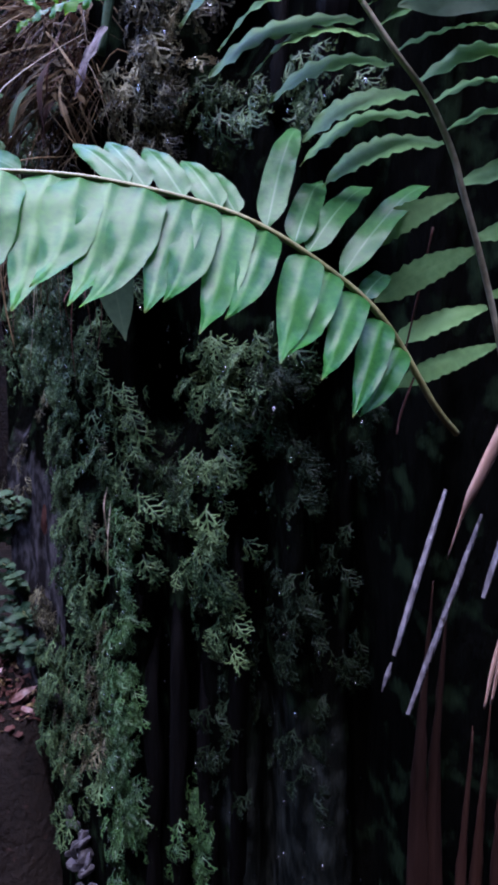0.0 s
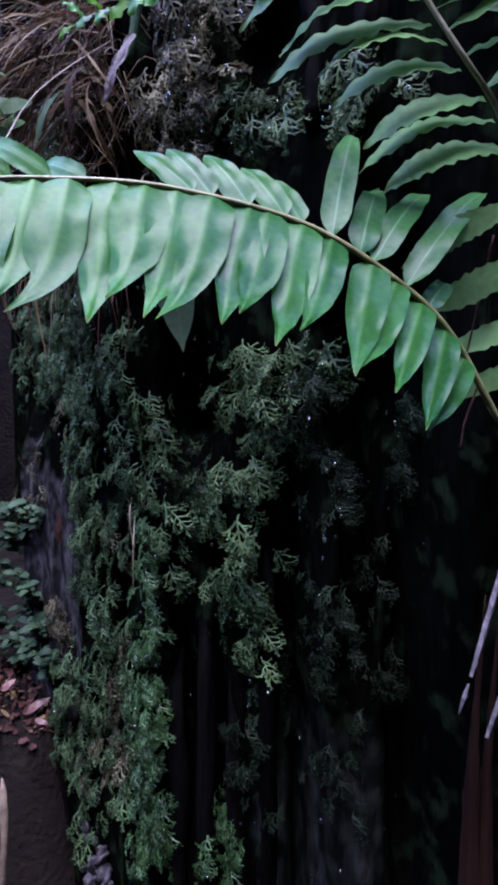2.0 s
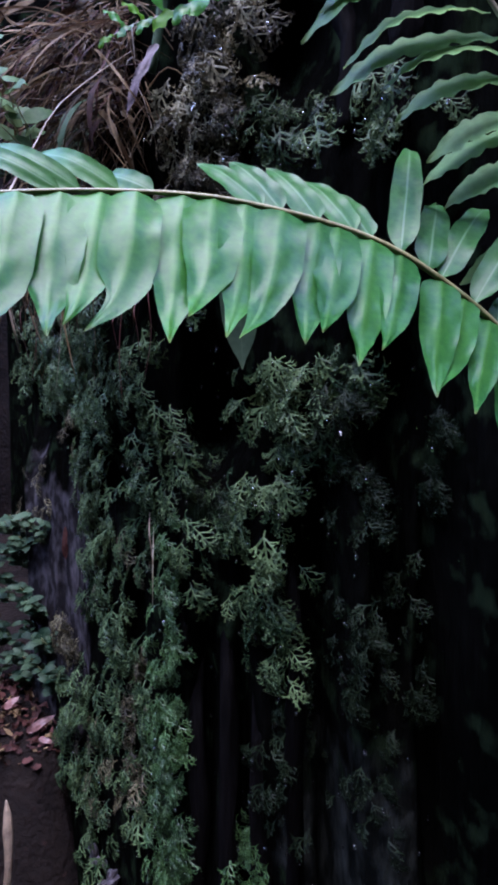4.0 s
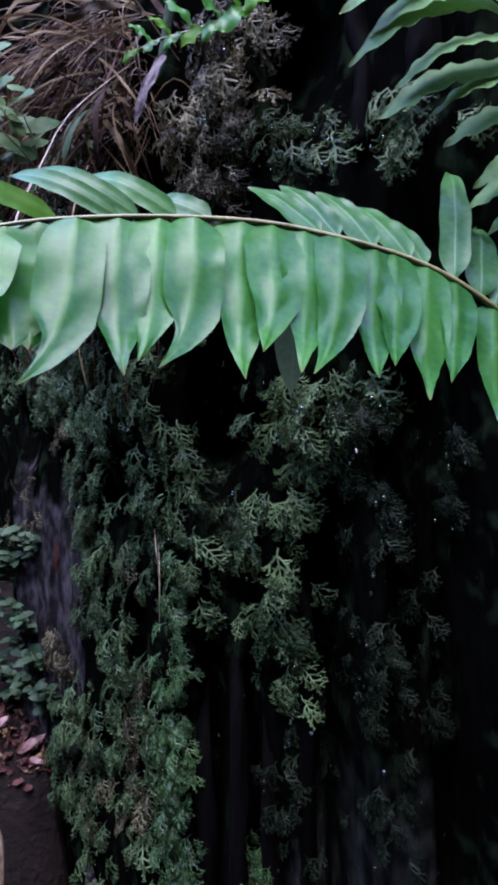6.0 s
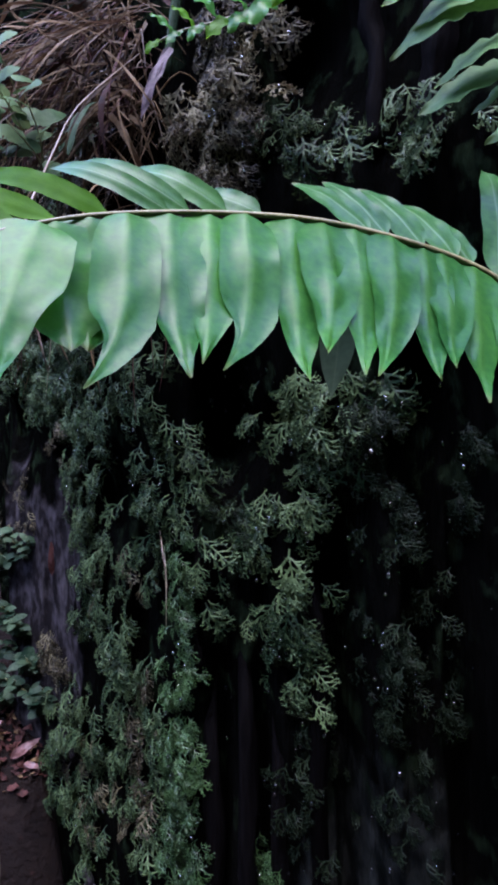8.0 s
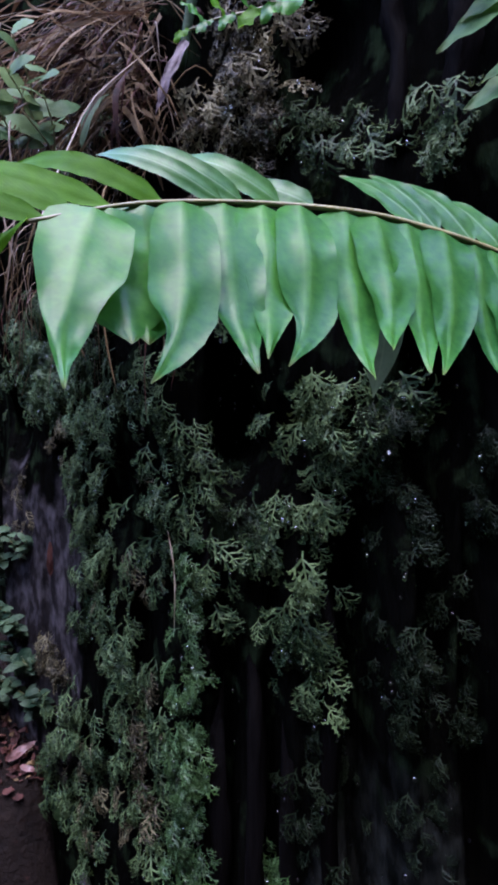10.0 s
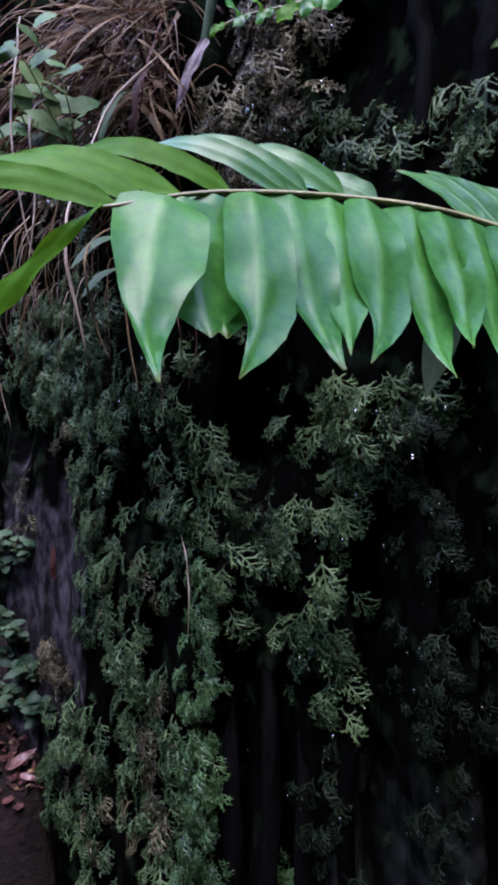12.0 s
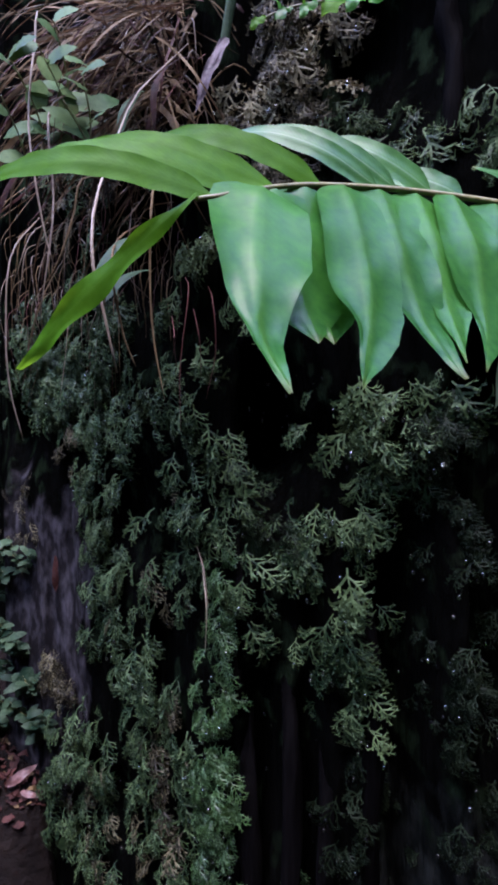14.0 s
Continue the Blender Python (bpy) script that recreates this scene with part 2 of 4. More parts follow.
def curve_points(pts, n):
    """n points along a smooth curve through pts (Catmull-Rom)."""
    p = np.asarray(pts, dtype=float)
    p = np.vstack([2 * p[0] - p[1], p, 2 * p[-1] - p[-2]])
    segs = len(p) - 3
    out = []
    for k in range(n):
        s = k / (n - 1) * segs
        i = min(int(s), segs - 1)
        u = s - i
        a, b, c, d = p[i:i + 4]
        out.append(0.5 * (2 * b + (c - a) * u + (2 * a - 5 * b + 4 * c - d) * u * u + (3 * b - a - 3 * c + d) * u ** 3))
    return np.array(out)


def unit(v):
    v = np.asarray(v, dtype=float)
    return v / max(np.linalg.norm(v), 1e-9)


def tube(pts, radii, sides=7, flat=1.0, rough=0.0, rng=None):
    """Verts and faces of a tapered, closed tube along pts."""
    pts = np.asarray(pts, dtype=float)
    n = len(pts)
    radii = np.interp(np.linspace(0, 1, n), np.linspace(0, 1, len(radii)), radii)
    v, f = [], []
    ref = np.array((0.37, -0.9, 0.2))
    for i in range(n):
        tan = unit(pts[min(i + 1, n - 1)] - pts[max(i - 1, 0)])
        a = unit(np.cross(tan, ref))
        b = np.cross(tan, a)
        for k in range(sides):
            w = 2 * math.pi * k / sides
            r = radii[i] * (1 + (rng.uniform(-rough, rough) if rng else 0))
            v.append(pts[i] + r * (math.cos(w) * a + flat * math.sin(w) * b))
    for i in range(n - 1):
        for k in range(sides):
            k2 = (k + 1) % sides
            f.append((i * sides + k, i * sides + k2, (i + 1) * sides + k2, (i + 1) * sides + k))
    f.append(tuple(range(sides))[::-1])
    f.append(tuple((n - 1) * sides + k for k in range(sides)))
    return v, f


HEART_U, HEART_H = (0, 0.04, 0.09, 0.16, 0.3, 0.55, 0.72, 0.86, 0.94, 1), (0.08, 0.35, 0.78, 0.97, 1.0, 0.96, 0.78, 0.46, 0.2, 0.02)
LANCE_U = (0, 0.05, 0.12, 0.25, 0.5, 0.64, 0.76, 0.86, 0.93, 1)
LANCE_H = (0.45, 0.88, 1.0, 1.0, 1.0, 0.97, 0.80, 0.48, 0.20, 0.02)
TAPER_U, TAPER_H = (0, 0.15, 0.4, 0.65, 0.82, 0.93, 1), (0.22, 0.55, 0.92, 1.0, 0.78, 0.36, 0.03)


OUTLINES = {"soft_shoulder": ((0, 0.05, 0.2, 0.45, 0.60, 0.74, 0.88, 1), (0.55, 0.95, 1.05, 1.0, 0.84, 0.55, 0.22, 0.02)),
            "soft_flank": ((0, 0.05, 0.15, 0.42, 0.70, 0.88, 1), (0.5, 0.9, 1.0, 0.92, 0.52, 0.20, 0.02)),
            "shoulder": ((0, 0.05, 0.2, 0.38, 0.46, 0.60, 0.72, 0.88, 1), (0.55, 0.95, 1.08, 1.05, 0.88, 0.58, 0.40, 0.15, 0.02)),
            "flank": ((0, 0.05, 0.15, 0.38, 0.70, 0.88, 1), (0.5, 0.9, 1.0, 0.80, 0.32, 0.13, 0.02)),
            "lance": (LANCE_U, LANCE_H), "heart": (HEART_U, HEART_H), "taper": (TAPER_U, TAPER_H),
            "bulge": ((0, 0.05, 0.15, 0.4, 0.52, 0.60, 0.66, 0.72, 0.80, 0.92, 1), (0.5, 0.8, 0.95, 1.05, 1.0, 0.84, 0.52, 0.27, 0.16, 0.09, 0.02))}


def outline(shape, u):
    """Half width of a leaf, of one at most, at u of its length."""
    if shape in OUTLINES:
        return float(np.interp(u, *OUTLINES[shape]))
    if shape == "strap":
        return min(1.0, u / 0.05 + 0.5) * (1 - max(0, (u - 0.55) / 0.45) ** 2.2)
    return math.sin(math.pi * min(u ** 0.75, 1)) ** 0.8


def blade(base, tip, width, normal, sag=0.0, fold=0.15, wave=0.0, waves=5, twist=0.0, nl=14, nw=6, shape="lance", curl=0.0, phase=0.0, hook=0.0, teeth=0.0, bend=0.0, pleat=0.0, ragged=0.0, arch=0.0):
    """Verts, faces, uvs of one leaf from base to tip: rounded base, pointed tip, folded at the midrib, waved at the margin."""
    base, tip = np.asarray(base, float), np.asarray(tip, float)
    length = np.linalg.norm(tip - base)
    d = unit(tip - base)
    nrm = unit(np.asarray(normal, float) - d * np.dot(normal, d))
    w = np.cross(d, nrm)
    v, f, uv = [], [], []
    for i in range(nl + 1):
        u = i / nl
        near, far = ([max(outline(k, u), 0.02) * width / 2 for k in shape.split("/")] * 2)[:2]
        bow = (math.sin(math.pi * u) * sag + math.sin(2 * math.pi * u) * bend) * length
        c = base + (tip - base) * u + nrm * bow - nrm * curl * length * max(0, u - 0.6) ** 2 * 3
        c = c + w * hook * width * max(0, u - 0.35) ** 2 * 2.4
        tw = twist * (0.7 + 0.3 * u)
        wu = w * math.cos(tw) + nrm * math.sin(tw)
        nu = nrm * math.cos(tw) - w * math.sin(tw)
        for j in range(nw + 1):
            s = 2 * j / nw - 1
            side = 1 if s > 0 else -1
            h = far if s > 0 else near
            z = -fold * abs(s) * h + fold * 0.9 * h * s * s
            z += wave * width * s * s * math.sin(waves * 2 * math.pi * u + phase + side)
            hh = h * (1 + 0.5 * wave * abs(s) * math.sin(waves * 2 * math.pi * u * 1.3 + phase))
            hh *= 1 + teeth * (abs(s) > 0.9) * math.sin(waves * 3.1 * math.pi * u + phase * side)
            hh *= 1 + ragged * abs(s) ** 3 * max(0.0, (u - 0.4) / 0.6) * (noise.noise((u * 7 + phase, side * 4.0, phase)) + 0.7 * noise.noise((u * 23, side * 9.0, phase)))
            z += arch * width * (1 - s * s) * math.exp(-(u / 0.16) ** 2)
            z += pleat * width * (noise.noise((s * 1.3 + phase, u * 4.5, phase * 3)) + 0.4 * noise.noise((s * 3 + phase, u * 12, 2.0))) * min(1, u * 4)
            z += 0.35 * wave * width * math.sin(4.3 * math.pi * u + 2 * phase) * (1 - 0.5 * s)
            v.append(c + wu * s * hh + nu * z)
            uv.append((s / 2 + 0.5, u))
    for i in range(nl):
        for j in range(nw):
            a = i * (nw + 1) + j
            f.append((a, a + 1, a + nw + 2, a + nw + 1))
    return v, f, uv


# ---- the trunk wall ----
WALL_X = (-1.2, -0.9, -0.70, -0.62, -0.49, -0.38, -0.27, -0.2, -0.14, -0.08, -0.03, 0.06, 0.1, 0.30, 0.45, 0.7, 1.2)
WALL_Y = (2.9, 2.3, 1.80, 1.48, 1.40, 1.21, 1.0, 0.90, 0.85, 0.80, 0.77, 0.685, 0.65, 0.505, 0.52, 0.80, 1.7)
# hollows: x, z, half width, half height, depth
HOLLOWS = ((-0.125, 1.30, 0.035, 0.085, 0.16), (0.012, 1.05, 0.028, 0.26, 0.12), (-0.135, 0.86, 0.014, 0.22, 0.07), (-0.250, 1.12, 0.022, 0.10, 0.08),
           (0.00, 1.82, 0.07, 0.12, 0.16), (0.10, 1.33, 0.05, 0.12, 0.12), (0.095, 1.12, 0.022, 0.22, 0.14), (0.14, 1.0, 0.02, 0.3, 0.12), (-0.08, 0.80, 0.012, 0.25, 0.07), (0.03, 0.72, 0.014, 0.18, 0.09), (-0.28, 1.62, 0.05, 0.10, 0.16), (-0.60, 1.30, 0.05, 0.10, 0.16), (-0.075, 1.29, 0.03, 0.04, 0.07), (-0.40, 1.82, 0.15, 0.13, -0.09), (-0.405, 0.60, 0.030, 0.035, 0.08), (-0.335, 1.17, 0.018, 0.05, 0.07),
           (-0.302, 1.15, 0.030, 0.09, 0.08), (-0.264, 0.94, 0.018, 0.10, 0.08), (-0.345, 0.64, 0.030, 0.05, 0.08))


def plan_y(x):
    return float(np.interp(x, WALL_X, WALL_Y))


def wall_y(x, z):
    """Depth of the trunk's face at x and height z, with its flutes, ridges and hollows."""
    a = x * 1.35
    y = plan_y(x)
    y += 0.030 * noise.noise((a * 11, 0.0, z * 0.7)) + 0.016 * noise.noise((a * 26, 3.0, z * 1.2)) + 0.006 * noise.noise((a * 70, 7.0, z * 5))
    y += 0.004 * noise.noise((a * 120, 9.0, z * 40))
    for hx, hz, wx, wz, dep in HOLLOWS:
        q = ((x - hx) / wx) ** 2 + ((z - hz) / wz) ** 2
        if q < 6:
            y += dep * math.exp(-q)
    return y


def in_hollow(x, z):
    return any(dep > 0.06 and ((x - hx) / wx) ** 2 + ((z - hz) / wz) ** 2 < 0.45 for hx, hz, wx, wz, dep in HOLLOWS)


def wall_normal(x):
    e = 0.02
    dy = (plan_y(x + e) - plan_y(x - e)) / (2 * e)
    return unit((dy, -1.0, 0.0))


xs = np.concatenate([np.arange(-1.2, -0.66, 0.02), np.arange(-0.66, 0.24, 0.005), np.arange(0.24, 1.21, 0.03)])
zs = np.concatenate([np.arange(-0.1, 0.3, 0.03), np.arange(0.3, 2.0, 0.012), np.arange(2.0, 3.0, 0.08), np.arange(3.0, 6.2, 0.4)])
verts = [(x, wall_y(x, z), z) for z in zs for x in xs]
nx, nz = len(xs), len(zs)
faces = [(j * nx + i, j * nx + i + 1, (j + 1) * nx + i + 1, (j + 1) * nx + i) for j in range(nz - 1) for i in range(nx - 1)]
# the back of the trunk closes it as a solid
rim = [j * nx for j in range(nz)], [j * nx + nx - 1 for j in range(nz)]
o = len(verts)
verts += [(1.4, 3.1, zs[0]), (1.4, 3.1, zs[-1])]
faces += [(rim[0][j + 1], rim[0][j], o, ) for j in range(nz - 1)] + [(rim[0][-1], o, o + 1)]
faces += [(rim[1][j], rim[1][j + 1], o + 1) for j in range(nz - 1)] + [(rim[1][0], o + 1, o)]
faces += [(nx * (nz - 1) + i, nx * (nz - 1) + i + 1, o + 1) for i in range(nx - 1)]
trunk = thing("tree_trunk", (-0.1, 0.9, 0), "huge dark wet tree trunk with fluted, mossy bark", "tree trunk")
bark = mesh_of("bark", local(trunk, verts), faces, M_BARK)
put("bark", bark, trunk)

# roots running down the face: x at the top, x at the foot, top, foot, radius
ROOTS = ((-0.150, -0.147, 1.07, 0.1, 0.014), (-0.108, -0.100, 1.2, 0.1, 0.013), (-0.060, -0.052, 1.1, 0.1, 0.013), (-0.018, -0.010, 1.3, 0.1, 0.012), (-0.152, -0.150, 1.95, 1.42, 0.017), (-0.172, -0.165, 1.35, 0.95, 0.006),
         (0.10, 0.085, 2.0, 1.6, 0.016), (0.03, 0.035, 2.0, 1.62, 0.010))
rng = random.Random(4)
for x0, x1, z0, z1, r in ROOTS:
    pts = []
    for k in range(22):
        u = k / 21
        x = x0 + (x1 - x0) * u + 0.006 * noise.noise((x0 * 50, u * 5, 1))
        z = z0 + (z1 - z0) * u
        pts.append((x, plan_y(x) + r * 0.55 + 0.10 * max(0, 0.25 - u) / 0.25 + 0.010 * noise.noise((x0 * 31, u * 4, 5)), z))
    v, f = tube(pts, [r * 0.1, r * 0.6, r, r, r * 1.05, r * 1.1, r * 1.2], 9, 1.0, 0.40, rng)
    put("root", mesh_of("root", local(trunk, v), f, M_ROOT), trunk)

# ---- ground and the earth bank ----
gx = np.concatenate([[-400, -60, -12, -5, -3], np.arange(-2.2, 1.6, 0.08), [2.5, 5, 12, 60, 400]])
gy = np.concatenate([[-400, -60, -12, -5, -2], np.arange(-1.2, 3.2, 0.08), [5, 12, 60, 400]])


def ground_z(x, y):
    z = 0.03 * noise.noise((x * 2, y * 2, 0)) + 0.012 * noise.noise((x * 9, y * 9, 4))
    s = min(max((y - 1.25 + 0.08 * noise.noise((x * 3, 1, 2))) / 0.12, 0), 1) * min(max((-0.44 - x) / 0.08, 0), 1)
    return z + 0.50 * s * s * (3 - 2 * s) + 0.6 * min(0.25, max(0, y - 1.38)) * s


gv = [(x, y, ground_z(x, y) if abs(x) < 4 and abs(y) < 4 else 0.0) for y in gy for x in gx]
gf = [(j * len(gx) + i, j * len(gx) + i + 1, (j + 1) * len(gx) + i + 1, (j + 1) * len(gx) + i) for j in range(len(gy) - 1) for i in range(len(gx) - 1)]
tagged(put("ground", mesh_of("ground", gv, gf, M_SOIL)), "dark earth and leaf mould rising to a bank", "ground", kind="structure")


# added ring of steep earth, mostly out of view, lets in light only from above
ring_v, ring_f = [], []
RN, RH = 64, 12
for k in range(RN):
    w = 2 * math.pi * k / RN
    for h in range(RH + 1):
        z = -0.3 + (7.0 - 1.3 * max(0, math.cos(w)) - 2.6 * max(0, -math.cos(w))) * h / RH
        rad = 3.1 + 0.25 * noise.noise((math.cos(w) * 2.2, math.sin(w) * 2.2, z * 0.8)) + 0.06 * z
        ring_v.append((-0.2 + rad * math.cos(w), 0.5 + rad * math.sin(w), z + 0.3 * noise.noise((math.cos(w) * 3, math.sin(w) * 3, 9.0)) * h / RH))
for k in range(RN):
    for h in range(RH):
        a, c = k * (RH + 1) + h, ((k + 1) % RN) * (RH + 1) + h
        ring_f.append((a, a + 1, c + 1, c))
sky_limit = put("sky_limit_wall", mesh_of("sky_limit_wall", ring_v, ring_f, M_SOIL))
sky_limit.modifiers.new("thick", "SOLIDIFY").thickness = 0.3
tagged(sky_limit, "steep dark earth wall added around the place to limit the sky light", "bank", kind="structure")

# ---- filmy ferns ----
def filmy_frond(seed, nodes=8, wide=0.34):
    """A filmy frond, one unit long: winged side branches that fork like antlers into blunt lobes. Verts and quads."""
    r = random.Random(seed)
    segs = []

    def lobe(p, ang, length, w):
        d = np.array((math.sin(ang), math.cos(ang)))
        q = np.array(p) + length * d
        segs.append((np.array(p), q, w * 0.9, w, w * 0.55, 1.0))
        if length > 0.12:
            for turn in (-0.55, 0.5):
                e = ang + turn + r.uniform(-0.15, 0.15)
                segs.append((q - d * 0.02, q + np.array((math.sin(e), math.cos(e))) * length * r.uniform(0.35, 0.6), w * 0.8, w * 0.75, w * 0.45, 1.6))

    x = 0.0
    for i in range(1, nodes + 1):
        y0, y1 = (i - 1) / nodes, i / nodes
        x1 = x * 0.4 + r.uniform(-0.03, 0.03)
        segs.append((np.array((x, y0)), np.array((x1, y1)), 0.016, 0.018, 0.016, 0.0))
        x = x1
        for side in (-1, 1):
            if r.random() < 0.08:
                continue
            size = wide * (1.2 - y1) ** 0.6 * min(1, 0.5 + y1 * 2) * r.uniform(0.55, 1.25)
            ang = side * r.uniform(0.65, 1.0)
            p, steps = np.array((x1, y1 - r.uniform(0.0, 0.05))), max(1, int(size / 0.15))
            for k in range(steps):
                q = p + np.array((math.sin(ang), math.cos(ang))) * size / steps
                segs.append((p, q, 0.022, 0.024, 0.021, 0.0))
                fork = 1 if k % 2 else -1
                lobe(q, ang + fork * r.uniform(0.5, 0.85), r.uniform(0.11, 0.19) * (1.15 - 0.4 * k / steps), 0.024)
                if r.random() < 0.5:
                    lobe(p * 0.5 + q * 0.5, ang - fork * r.uniform(0.6, 0.9), r.uniform(0.07, 0.13), 0.023)
                ang -= side * r.uniform(0.0, 0.22)
                p = q
            lobe(p, ang, r.uniform(0.10, 0.16), 0.025)
    lobe((x, 1.0), r.uniform(-0.3, 0.3), 0.11, 0.020)
    v, f = [], []
    bend, cup = r.uniform(0.4, 1.4), r.uniform(-0.3, 0.9)
    for p, q, w0, w1, w2, tip in segs:
        t = unit(q - p)
        sd = np.array((t[1], -t[0]))
        rows = ((p - t * 0.008, w0, 0.0), (p + (q - p) * 0.6, w1, 0.0), (q + t * 0.010, w2, 0.05 * tip))
        o = len(v)
        for c, w, lift in rows:
            for sg in (-1, 1):
                xx, yy = c + sd * sg * w
                th = bend * yy
                v.append((xx, math.sin(th) / bend, -(1 - math.cos(th)) / bend - cup * xx * xx + 0.03 * math.sin(11 * xx + 9 * yy + seed) + sg * 0.008 + lift))
        f += [(o, o + 1, o + 3, o + 2), (o + 2, o + 3, o + 5, o + 4)]
    return np.array(v), np.array(f)


FRONDS = [filmy_frond(s, 5 + s % 2, 0.28 + 0.05 * (s % 4)) for s in range(8)]


def frond_pose(x, z, size, r, out=0.0, droop=0.62, spread=1.05):
    """Where a frond sits on the trunk's face, hanging outwards and down."""
    n = wall_normal(x)
    tang = np.array((-n[1], n[0], 0))
    p = np.array((x, wall_y(x, z), z)) + n * (out + r.uniform(-0.004, 0.01)) + tang * 0.014
    d = unit(n * r.uniform(0.2, 0.9) + np.array((0, 0, -droop)) + tang * r.uniform(-spread, spread) + np.array((0, 0, r.uniform(-0.2, 0.3))))
    up = n * 0.75 + np.array((0, 0, 0.65)) + tang * r.uniform(-0.45, 0.45)
    zz = unit(up - d * np.dot(up, d))
    xx = np.cross(d, zz)
    return Matrix(((xx[0] * size, d[0] * size, zz[0] * size, p[0]), (xx[1] * size, d[1] * size, zz[1] * size, p[1]),
                   (xx[2] * size, d[2] * size, zz[2] * size, p[2]), (0, 0, 0, 1)))


TIPS = []          # where drops may hang


def fern_cover(name, patches, mat, seed, label, size=(0.035, 0.07), more=1.0):
    """Joined small fronds over patches of the face: x, z, half width, half height, count."""
    r = random.Random(seed)
    vs, fs, o = [], [], 0
    for px, pz, wx, wz, count in patches:
        for _ in range(int(count * more)):
            q, a = math.sqrt(r.random()), r.random() * 2 * math.pi
            x, z = px + wx * q * math.cos(a), pz + wz * q * math.sin(a)
            if in_hollow(x, z) or noise.noise((x * 52, 1.7, z * 36)) < 0.0 or (x < -0.420 + 0.03 * noise.noise((3.0, 0.5, z * 14)) and 0.74 < z < 1.20 and mat is not M_FILMY_BROWN):
                continue
            m = np.array(frond_pose(x, z, r.uniform(*size) , r, r.uniform(0, 0.025)))
            v, f = FRONDS[r.randrange(8)]
            vs.append(v @ m[:3, :3].T + m[:3, 3])
            fs.append(f + o)
            o += len(v)
            if r.random() < 0.55:
                TIPS.append(vs[-1][r.randrange(len(v) // 2, len(v))])
    v, f = np.vstack(vs), np.vstack(fs)
    return tagged(put(name, mesh_of(name, v, f, mat, False)), label, "filmy fern", kind="stuff")


def fern_clump(x, z, wx, wz, count, mat_set, seed, label, size=(0.045, 0.08), group="filmy fern clumps on the trunk"):
    """One clump: an Empty on the bark, each hanging frond a part."""
    r = random.Random(seed)
    ob = thing("filmy_fern_clump", (x, plan_y(x), z), label, "filmy fern", group)
    inv = Matrix.Translation(-ob.location)
    for _ in range(count):
        xx, zz = x + wx * r.uniform(-1.1, 1.1), z + wz * r.uniform(-1.3, 1.3)
        k = r.randrange(8)
        m = frond_pose(xx, zz, size[0] + (size[1] - size[0]) * r.random() ** 1.4, r, 0.004)
        put("frond", mat_set[k], ob, inv @ m)
        for _ in range(2):
            p = FRONDS[k][0][r.randrange(len(FRONDS[k][0]) // 2, len(FRONDS[k][0]))]
            TIPS.append(np.array(m @ Vector(p)))
    return ob


SET_GREEN = [mesh_of("filmy_frond", v, f, M_FILMY, False) for v, f in FRONDS]
SET_SHADED = [mesh_of("filmy_frond", v, f, M_FILMY_SHADED, False) for v, f in FRONDS]
SET_BROWN = [mesh_of("filmy_frond", v, f, M_FILMY_BROWN, False) for v, f in FRONDS]

# thick cover: x, z, half width, half height, fronds
COVER_GREEN = ((-0.700, 1.45, 0.22, 0.17, 110), (-0.470, 1.42, 0.12, 0.13, 260), (-0.300, 1.42, 0.07, 0.09, 80), (-0.377, 1.18, 0.055, 0.16, 150), (-0.340, 0.98, 0.085, 0.12, 115),
               (-0.420, 0.47, 0.06, 0.05, 40), (-0.405, 0.665, 0.075, 0.14, 84), (-0.400, 0.54, 0.10, 0.12, 84), (-0.263, 0.79, 0.050, 0.18, 110), (-0.265, 1.16, 0.045, 0.13, 34), (-0.248, 1.36, 0.070, 0.055, 36),
               (-0.227, 1.21, 0.022, 0.15, 56), (-0.165, 1.23, 0.034, 0.11, 44), (-0.156, 1.12, 0.026, 0.065, 16), (-0.028, 1.345, 0.065, 0.050, 26), (0.030, 1.365, 0.060, 0.04, 26),
               (-0.200, 1.50, 0.035, 0.10, 48), (-0.015, 1.675, 0.085, 0.045, 44), (0.070, 1.64, 0.05, 0.05, 34), (-0.40, 1.74, 0.10, 0.10, 60), (-0.43, 1.53, 0.11, 0.08, 120))
# first three patches: bright fern colour stands in for light missing under the tangle
COVER_BRIGHT = ((-0.52, 1.51, 0.07, 0.08, 120), (-0.500, 1.41, 0.08, 0.09, 190), (-0.400, 1.37, 0.05, 0.07, 40), (-0.188, 1.085, 0.012, 0.075, 34), (-0.192, 0.95, 0.020, 0.11, 120), (-0.192, 0.81, 0.023, 0.10, 125), (-0.192, 0.67, 0.026, 0.11, 140), (-0.196, 0.54, 0.030, 0.09, 110), (-0.080, 0.70, 0.026, 0.05, 70), (-0.080, 0.60, 0.030, 0.07, 70))
COVER_BROWN = ((-0.60, 1.12, 0.05, 0.10, 30), (-0.42, 1.80, 0.14, 0.13, 130), (-0.135, 1.74, 0.040, 0.12, 90), (-0.15, 1.60, 0.04, 0.06, 60), (-0.475, 0.80, 0.025, 0.05, 26), (-0.262, 0.82, 0.040, 0.17, 28), (-0.310, 1.10, 0.08, 0.16, 36), (-0.37, 0.60, 0.06, 0.10, 24), (-0.44, 1.27, 0.03, 0.05, 20))
